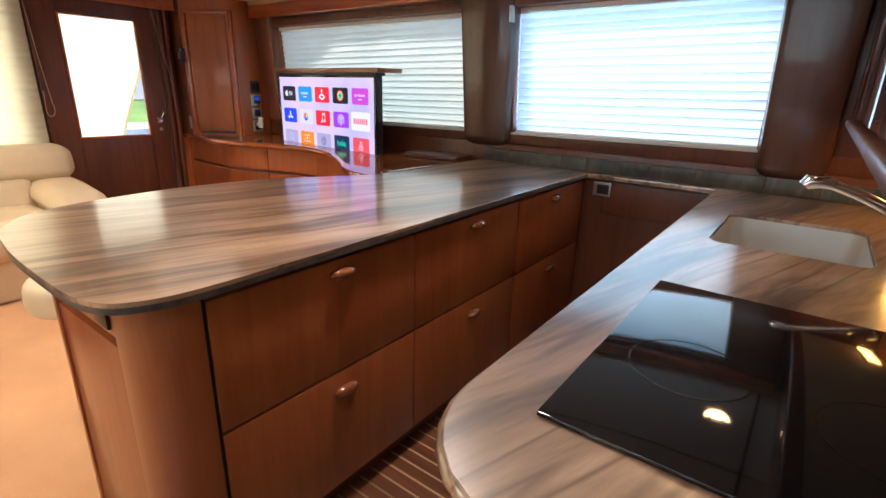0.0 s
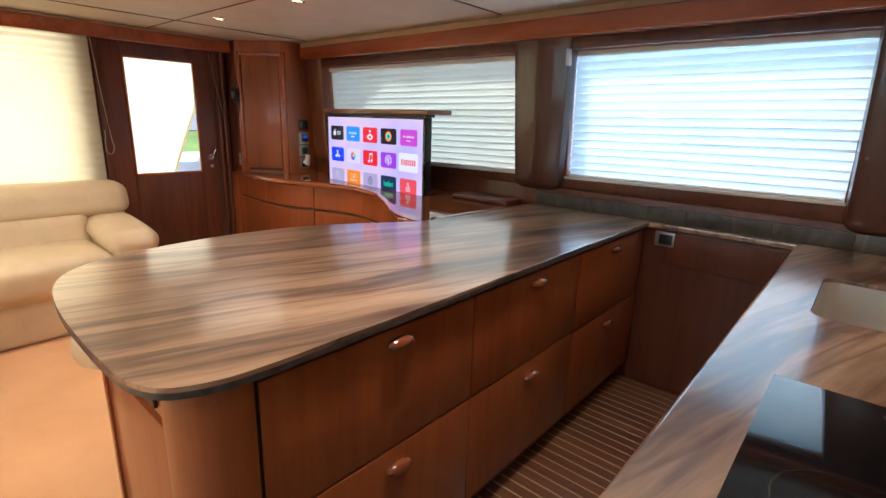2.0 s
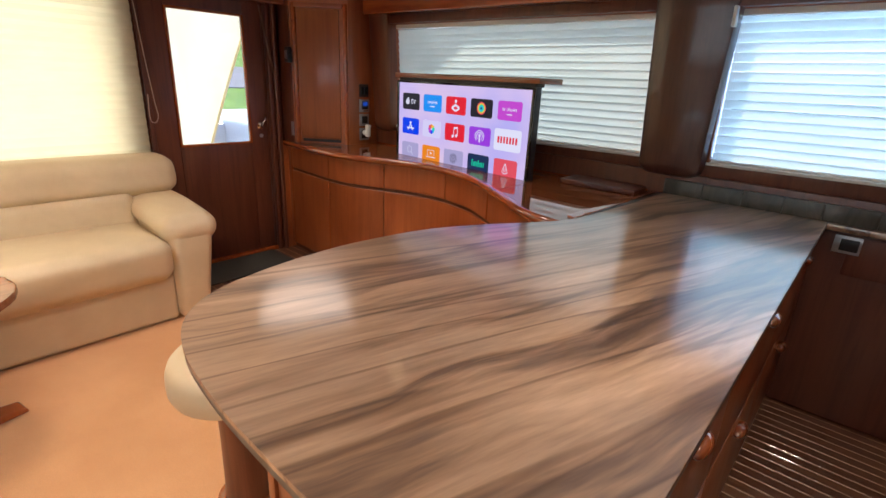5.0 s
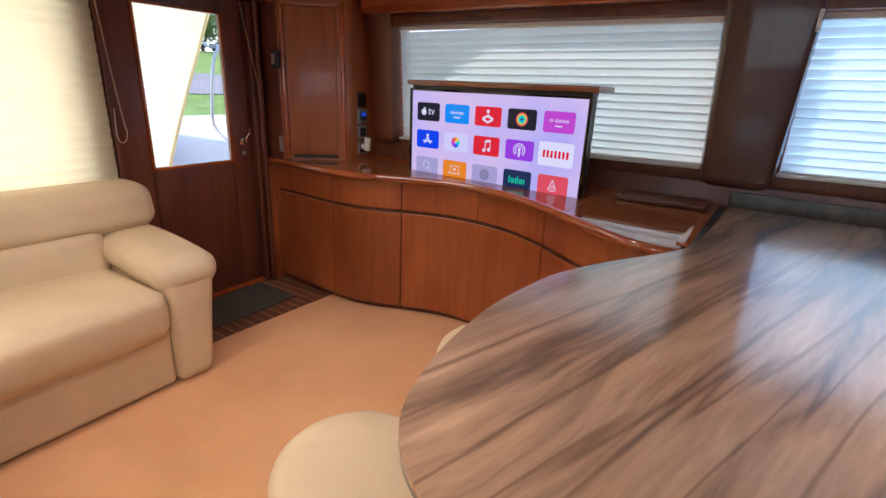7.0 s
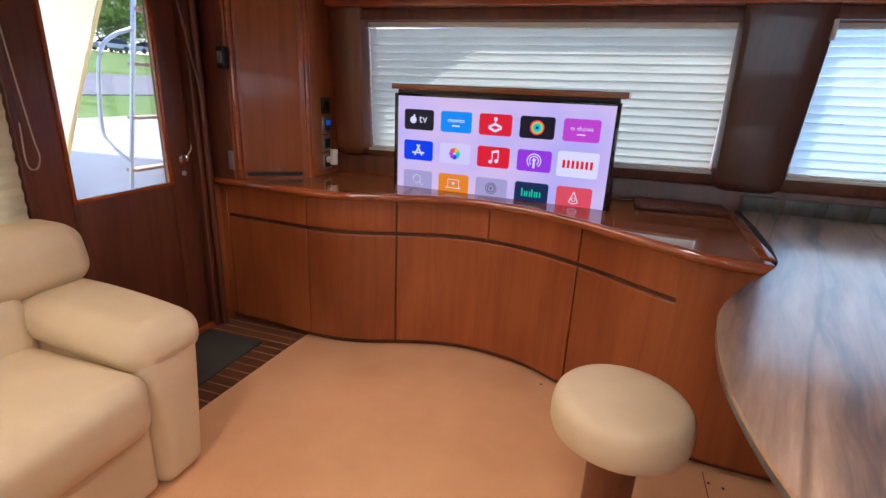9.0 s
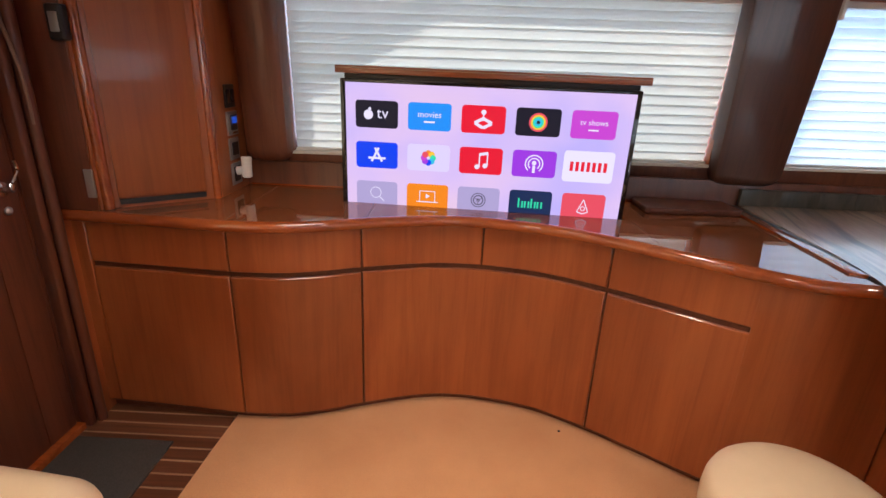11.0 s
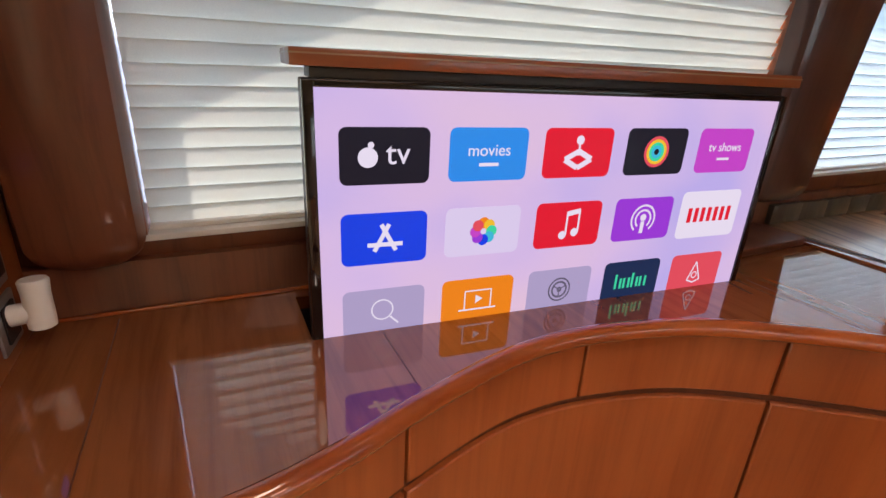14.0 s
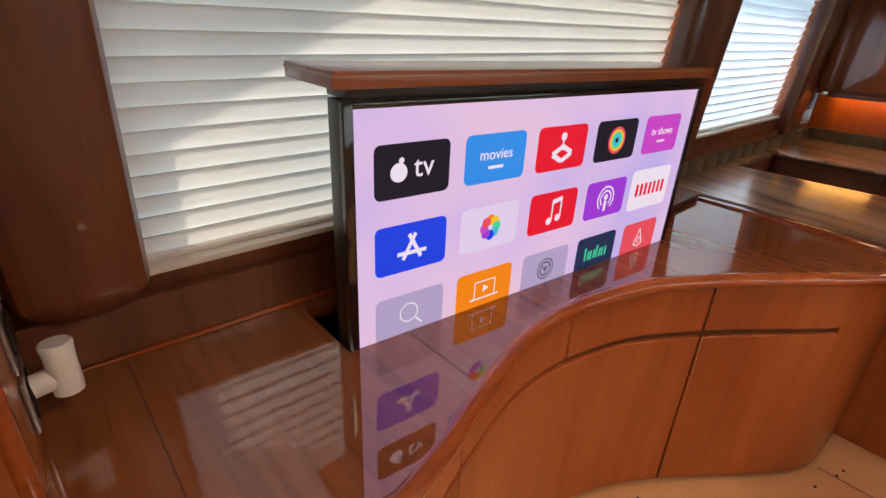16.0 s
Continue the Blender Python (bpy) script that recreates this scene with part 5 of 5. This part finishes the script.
# ---- coffee table ----
tbl = thing("coffee_table", (-2.26, 0.0, 0.012), "dark varnished cherry table on a spreading foot", "table")
oval = [(-2.26 + 0.40 * math.cos(a) * (1 + 0.12 * math.cos(2 * a)), -0.02 + 0.59 * math.sin(a)) for a in np.linspace(0, 2 * math.pi, 48, endpoint=False)]
part("tabletop", prism(oval, 0.575, 0.605, 0.009, 3), "cherry_top", tbl)
part("column", lathe([(0.09, 0.04), (0.06, 0.10), (0.05, 0.3), (0.06, 0.5), (0.10, 0.575)], (-2.26, 0.0, 0.012), 24), "cherry_upright", tbl)
for a in (100, 190, 280, 10):
    lm = Matrix.Translation((-2.26, 0.0, 0.012)) @ Matrix.Rotation(radians(a), 4, "Z")
    part("foot", move(hexa([(0.0, -0.09, 0.0), (0.515, -0.046, 0.0), (0.515, 0.046, 0.0), (0.0, 0.09, 0.0)], [(0.0, -0.08, 0.07), (0.505, -0.041, 0.022), (0.505, 0.041, 0.022), (0.0, 0.08, 0.07)], 0.01, 3), lm), "cherry_gloss", tbl)

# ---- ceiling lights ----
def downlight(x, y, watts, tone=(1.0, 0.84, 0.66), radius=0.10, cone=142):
    d = thing("ceiling_light", (x, y, TOP), "small recessed downlight with a bright ring, lit, several added as fill", "light", "recessed downlights")
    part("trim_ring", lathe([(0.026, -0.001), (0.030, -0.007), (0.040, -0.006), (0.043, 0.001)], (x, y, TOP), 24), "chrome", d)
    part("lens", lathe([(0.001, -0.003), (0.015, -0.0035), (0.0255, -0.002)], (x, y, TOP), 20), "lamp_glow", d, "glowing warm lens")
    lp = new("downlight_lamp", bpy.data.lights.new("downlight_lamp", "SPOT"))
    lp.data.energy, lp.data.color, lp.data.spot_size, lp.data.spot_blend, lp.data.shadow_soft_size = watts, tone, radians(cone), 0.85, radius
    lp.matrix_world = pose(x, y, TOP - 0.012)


# the pair at y 2.0 is known; the rows at 0.6 and -0.8 are added fill
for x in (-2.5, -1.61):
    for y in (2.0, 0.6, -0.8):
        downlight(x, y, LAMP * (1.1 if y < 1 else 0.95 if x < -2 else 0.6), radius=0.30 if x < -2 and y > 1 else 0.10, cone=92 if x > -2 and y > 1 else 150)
# next three are added fill for the galley and the peninsula's end
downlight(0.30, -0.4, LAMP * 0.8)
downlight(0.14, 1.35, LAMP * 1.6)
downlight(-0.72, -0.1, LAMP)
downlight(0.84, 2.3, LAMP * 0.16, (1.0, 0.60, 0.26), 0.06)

# ---- small things on the carpet ----
for x, y in ((-1.53, 2.50), (-0.82, 2.06), (-0.77, 2.05), (-0.95, 2.10)):
    s = thing("carpet_snap", (x, y, 0.012), "tiny dark press stud in the carpet", "fastener", "carpet studs")
    part("stud", lathe([(0.006, 0.0), (0.006, 0.002), (0.003, 0.004)], (x, y, 0.0115), 10), "black_satin", s)
sm = thing("carpet_seam", (-0.79, 1.9, 0.012), "dark bound seam between two carpet sections", "carpet", kind="structure")
part("binding", box(-0.835, -0.831, 1.2, 2.12, 0.009, 0.0128, 0), "mahogany_dark", sm)

mat_ = thing("door_mat", (-3.3, 2.0, 0.0), "dark grey ribbed mat on the entry floor", "mat")
part("mat", prism([(-3.49, 1.60), (-3.105, 1.60), (-3.105, 2.33), (-3.49, 2.33)], 0.001, 0.012, 0.003), "mat_rubber", mat_)

# ---- outside ----
ck = thing("cockpit", (-5.5, 1.0, 0), "white moulded cockpit outside the aft door", "boat deck", kind="structure")
part("deck", box(-7.4, AFT - 0.125, -2.0, 3.9, -0.25, -0.10, 0.01), "gelcoat_white", ck)
part("transom", box(-7.45, -7.2, -2.0, 3.9, -0.25, 0.66, 0.04, 3), "gelcoat_white", ck)
part("coaming", box(-7.3, AFT - 0.125, 3.75, 4.05, -0.25, 0.72, 0.05, 3), "gelcoat_white", ck)
part("coaming", box(-7.3, AFT - 0.125, -2.2, -1.9, -0.25, 0.72, 0.05, 3), "gelcoat_white", ck)
# unseen; outline set so its shadow crosses the saloon blind's aft upper corner
solid("roof_overhang", prism([(-4.5, 3.19), (-2.2, 3.19), (-2.2, 3.3), (-3.37, 3.67), (-4.5, 4.0)], 2.06, 2.15, 0.01), "gelcoat_white", "unseen white flybridge overhang, shaped to shade the saloon blind", "roof", kind="structure")
solid("hull", prism([(-7.45, -2.15), (3.0, -2.15), (4.6, -1.2), (5.4, 0.9), (4.6, 3.0), (3.0, 4.0), (-7.45, 4.0)], -0.74, -0.255, 0.03), "gelcoat_white", "white hull under the cabin and cockpit", "hull", kind="structure")
solid("water", prism([(-7.55, -90), (70, -90), (70, 90), (-7.55, 90)], -0.745, -0.70), "water_surface", "still harbour water round the boat", "water", kind="structure")
cv = thing("canvas_curtain", (-4.6, 2.0, 0.5), "cream canvas cockpit curtain pulled aside, backlit", "curtain")
bm = bmesh.new()
rows = []
for i in range(15):
    k = i / 14
    z = 0.35 + 1.85 * k
    ye = 2.28 + 0.72 * k ** 1.15
    rows.append([bm.verts.new((-4.6 + 0.035 * math.sin(j * 1.15 + k * 1.6) * (0.4 + 0.6 * k), 0.2 + (ye - 0.2) * j / 30, z)) for j in range(31)])
for r0, r1 in zip(rows, rows[1:]):
    for j in range(30):
        bm.faces.new((r0[j], r0[j + 1], r1[j + 1], r1[j]))
part("cloth", bm, "canvas_cloth", cv)
part("hem", tube([(-4.6, 2.28 + 0.72 * (i / 14) ** 1.15, 0.35 + 1.85 * i / 14) for i in range(15)], 0.012, 8), "canvas_cloth", cv, "turned cream hem")
part("top_rod", tube([(-4.6, 0.2, 2.2), (-4.6, 3.02, 2.2)], 0.012, 8), "aluminium", cv)

ld = thing("flybridge_ladder", (-5.2, 3.6, -0.1), "aluminium ladder with pale teak treads up to the flybridge", "ladder")
for y in (3.45, 3.92):
    part("rail", tube([(-5.2, y - 0.205, -0.10), (-5.2, y, 1.0), (-5.2, y + 0.24, 2.3)], 0.019, 12), "aluminium", ld)
for z in (0.24, 0.67, 1.10, 1.53, 1.96):
    x = -5.2
    y = 3.45 + 0.186 * (z - 1.0)
    part("tread", box(x - 0.06, x + 0.06, y + 0.0, y + 0.49, z - 0.014, z + 0.014, 0.005), "teak_pale", ld, "pale teak tread")
part("hand_rail", tube(spline([(-5.2, 3.40, 0.74), (-5.2, 3.24, 0.90), (-5.2, 3.19, 1.05), (-5.2, 3.24, 1.45), (-5.2, 3.30, 1.64), (-5.2, 3.42, 1.74), (-5.2, 3.58, 1.80)], 6), 0.016, 10), "aluminium", ld)

gd = bmesh.new()
NX, NY = 60, 60
grid = {}


def ground_z(x, y):
    """Quay level near the boat, with a bank that rises slowly behind it."""
    return float(np.interp(-x, (0, 27, 33, 41, 46, 56, 70, 120), (-0.75, -0.75, 0.18, 1.50, 2.2, 4.0, 4.6, 5.5)))


gx = [-900, -400, -200, -120, -90, -70, -63, -56, -51, -46, -43.5, -41, -37, -33, -30, -27, -14, -4, 0, 10, 30, 80, 200, 500, 900]
gy = [-900, -400, -150, -80, -40, -20, -10, -4, 0, 4, 8, 14, 20, 30, 45, 60, 80, 120, 200, 400, 900]
for i, x in enumerate(gx):
    for j, y in enumerate(gy):
        grid[i, j] = gd.verts.new((x, y, ground_z(x, y)))
for i in range(len(gx) - 1):
    for j in range(len(gy) - 1):
        gd.faces.new((grid[i, j], grid[i + 1, j], grid[i + 1, j + 1], grid[i, j + 1]))
solid("ground", gd, "grass_blades", "mown grass bank behind the quay", "grass", kind="structure")
bm = bmesh.new()
for (xa, xb, mat, nm, lab) in ((-27, -7.6, "concrete", "pavement", "pale concrete quay beside the boat"), (-41, -33, "asphalt", "road", "grey asphalt road along the bank")):
    rb = bmesh.new()
    ys = [-120, -60, -30, -10, 0, 6, 12, 20, 30, 45, 60, 120]
    rr = []
    for y in ys:
        rr.append([rb.verts.new((x, y, ground_z(x, y) + 0.06)) for x in np.linspace(xa, xb, 5)])
    for r0, r1 in zip(rr, rr[1:]):
        for q in range(4):
            rb.faces.new((r0[q], r0[q + 1], r1[q + 1], r1[q]))
    rb.normal_update()
    bmesh.ops.solidify(rb, geom=rb.faces[:], thickness=0.05)
    solid(nm, rb, mat, lab, nm, kind="structure")


def car(x, y, mat, label):
    z = ground_z(x, y) + 0.06
    c = thing("parked_car", (x, y, z), label, "car", "cars parked on the bank")
    part("body", hexa([(x - 0.85, y - 2.1, z + 0.3), (x + 0.85, y - 2.1, z + 0.3), (x + 0.85, y + 2.1, z + 0.3), (x - 0.85, y + 2.1, z + 0.3)], [(x - 0.8, y - 2.0, z + 0.85), (x + 0.8, y - 2.0, z + 0.85), (x + 0.8, y + 2.05, z + 0.85), (x - 0.8, y + 2.05, z + 0.85)], 0.12, 3), mat, c)
    part("cabin", hexa([(x - 0.78, y - 1.3, z + 0.83), (x + 0.78, y - 1.3, z + 0.83), (x + 0.78, y + 1.6, z + 0.83), (x - 0.78, y + 1.6, z + 0.83)], [(x - 0.6, y - 0.6, z + 1.42), (x + 0.6, y - 0.6, z + 1.42), (x + 0.6, y + 1.1, z + 1.42), (x - 0.6, y + 1.1, z + 1.42)], 0.08, 3), "dark_glass", c)
    part("roof", box(x - 0.58, x + 0.58, y - 0.5, y + 1.0, z + 1.40, z + 1.45, 0.03), mat, c)
    for sx in (-0.78, 0.78):
        for sy in (-1.3, 1.35):
            part("wheel", lathe([(0.2, -0.1), (0.31, -0.09), (0.31, 0.09), (0.2, 0.1)], (x + sx, y + sy, z + 0.31), 18, Matrix.Rotation(radians(90), 4, "Y")), "black_satin", c)


for i, (x, y, mt, lb) in enumerate(((-57, 34, "silver_paint", "silver car parked on the far bank"), (-57.5, 39.5, "gelcoat_white", "white car parked on the far bank"), (-57, 45.5, "silver_paint", "pale grey car parked on the far bank"),
                                    (-57.5, 51, "silver_paint", "silver car parked on the far bank"), (-57, 28.5, "blue_paint", "blue car parked on the far bank"))):
    car(x, y, mt, lb)


def tree(x, y, h, seed):
    rnd = random.Random(seed)
    z = ground_z(x, y) - 0.1
    t = thing("tree", (x, y, z), "leafy green tree on the bank", "tree", "trees on the bank")
    limbs = [tube(spline([(x, y, z), (x + rnd.uniform(-.2, .2), y + rnd.uniform(-.2, .2), z + h * 0.3), (x + rnd.uniform(-.4, .4), y + rnd.uniform(-.4, .4), z + h * 0.7)], 4), 0.2, 8, [0.26 - 0.02 * q for q in range(9)])]
    tips = []
    for q in range(7):
        a = rnd.uniform(0, 6.28)
        e = Vector((x + math.cos(a) * h * rnd.uniform(.15, .32), y + math.sin(a) * h * rnd.uniform(.15, .32), z + h * rnd.uniform(.3, .9)))
        tips.append(e)
        limbs.append(tube([(x, y, z + h * rnd.uniform(.28, .45)), e], 0.08, 6, [0.1, 0.03]))
    part("trunk", merge(*limbs), "bark", t)
    lv, lf = [], []
    for _ in range(5200):
        c = rnd.choice(tips) + Vector((rnd.gauss(0, 1), rnd.gauss(0, 1), rnd.gauss(0, 0.8))) * h * 0.13
        a, b2 = Vector((rnd.gauss(0, 1), rnd.gauss(0, 1), rnd.gauss(0, 1))).normalized(), Vector((rnd.gauss(0, 1), rnd.gauss(0, 1), rnd.gauss(0, 1))).normalized()
        s = 0.21 * rnd.uniform(.6, 1.3)
        k0 = len(lv)
        lv += [tuple(c - a * s - BASE[t.name]), tuple(c + b2 * s * 0.5 - BASE[t.name]), tuple(c + a * s - BASE[t.name]), tuple(c - b2 * s * 0.5 - BASE[t.name])]
        lf.append((k0, k0 + 1, k0 + 2, k0 + 3))
    me = bpy.data.meshes.new("crown")
    me.from_pydata(lv, [], lf)
    me.materials.append(MATS["leaf_mass"])
    cr = new("crown", me)
    cr.parent = t


for i, (x, y, h) in enumerate(((-64, 30, 10), (-68, 37, 12), (-63, 44, 10), (-70, 51, 13), (-64, 58, 11), (-66, 24, 11), (-75, 34, 14), (-76, 48, 14), (-74, 62, 13), (-61, 37, 7), (-62, 51, 8), (-60, 26, 7), (-72, 43, 12), (-71, 57, 12))):
    tree(x, y, h, i)

# neighbouring white boat beyond the side windows
nb = thing("moored_boat", (0.5, 13.0, -0.6), "white motor boat moored alongside", "boat")
hull = []
for k in np.linspace(0, 1, 14):
    hull.append((-6 + 13 * k, 11.2 + 1.4 * k ** 3))
for k in np.linspace(1, 0, 14):
    hull.append((-6 + 13 * k, 14.8 - 1.4 * k ** 3))
part("hull", prism(hull, -0.7, 0.75, 0.05), "gelcoat_white", nb)
part("cabin", hexa([(-3, 11.8, 0.74), (4, 12.0, 0.74), (4, 14.0, 0.74), (-3, 14.2, 0.74)], [(-2.6, 12.1, 1.75), (2.6, 12.3, 1.75), (2.6, 13.7, 1.75), (-2.6, 13.9, 1.75)], 0.08, 3), "gelcoat_white", nb)
part("cabin_window", hexa([(-2.4, 11.84, 1.05), (3.0, 11.98, 1.05), (3.0, 12.2, 1.05), (-2.4, 12.1, 1.05)], [(-2.2, 11.95, 1.45), (2.5, 12.09, 1.45), (2.5, 12.3, 1.45), (-2.2, 12.2, 1.45)], 0.02), "dark_glass", nb, "dark tinted cabin window")
part("rail", tube([(-5.8, 11.4, 1.35), (0, 11.5, 1.35), (6.5, 12.6, 1.4)], 0.02, 8), "aluminium", nb)
for x in (-4, -1, 2, 5):
    part("stanchion", tube([(x, 11.5 + max(0, x - 1) * 0.15, 0.74), (x, 11.5 + max(0, x - 1) * 0.15, 1.37)], 0.014, 8), "aluminium", nb)

# ---- planked sole, last ----
def planks(name, x0, x1, y0, y1, pitch, label):
    f = thing(name, ((x0 + x1) / 2, (y0 + y1) / 2, 0), label, "floor", kind="structure")
    base = BASE[f.name]
    L = x1 - x0
    pm = finish(box(-L / 2, L / 2, -pitch / 2 + 0.0045, pitch / 2 - 0.0045, -0.012, 0.0, 0.001, 1), "plank", "teak_plank", False)
    hm = finish(box(-L / 2, L / 2, -0.0038, 0.0038, -0.012, -0.0006, 0.0006, 1), "inlay", "holly_strip", False)
    n = int((y1 - y0) / pitch)
    for i in range(n):
        yy = y0 + pitch * (i + 0.5)
        for nm, me, dy in (("plank", pm, 0), ("inlay", hm, pitch / 2)):
            o = new(nm, me)
            o.parent = f
            o.location = Vector(((x0 + x1) / 2, yy + dy, 0)) - base


planks("galley_sole", -0.08, 0.80, 0.45, 3.02, 0.054, "dark teak galley sole inlaid with pale holly strips")
planks("entry_sole", AFT + 0.03, -2.93, 1.58, 2.62, 0.066, "dark teak entry sole inlaid with pale holly strips")
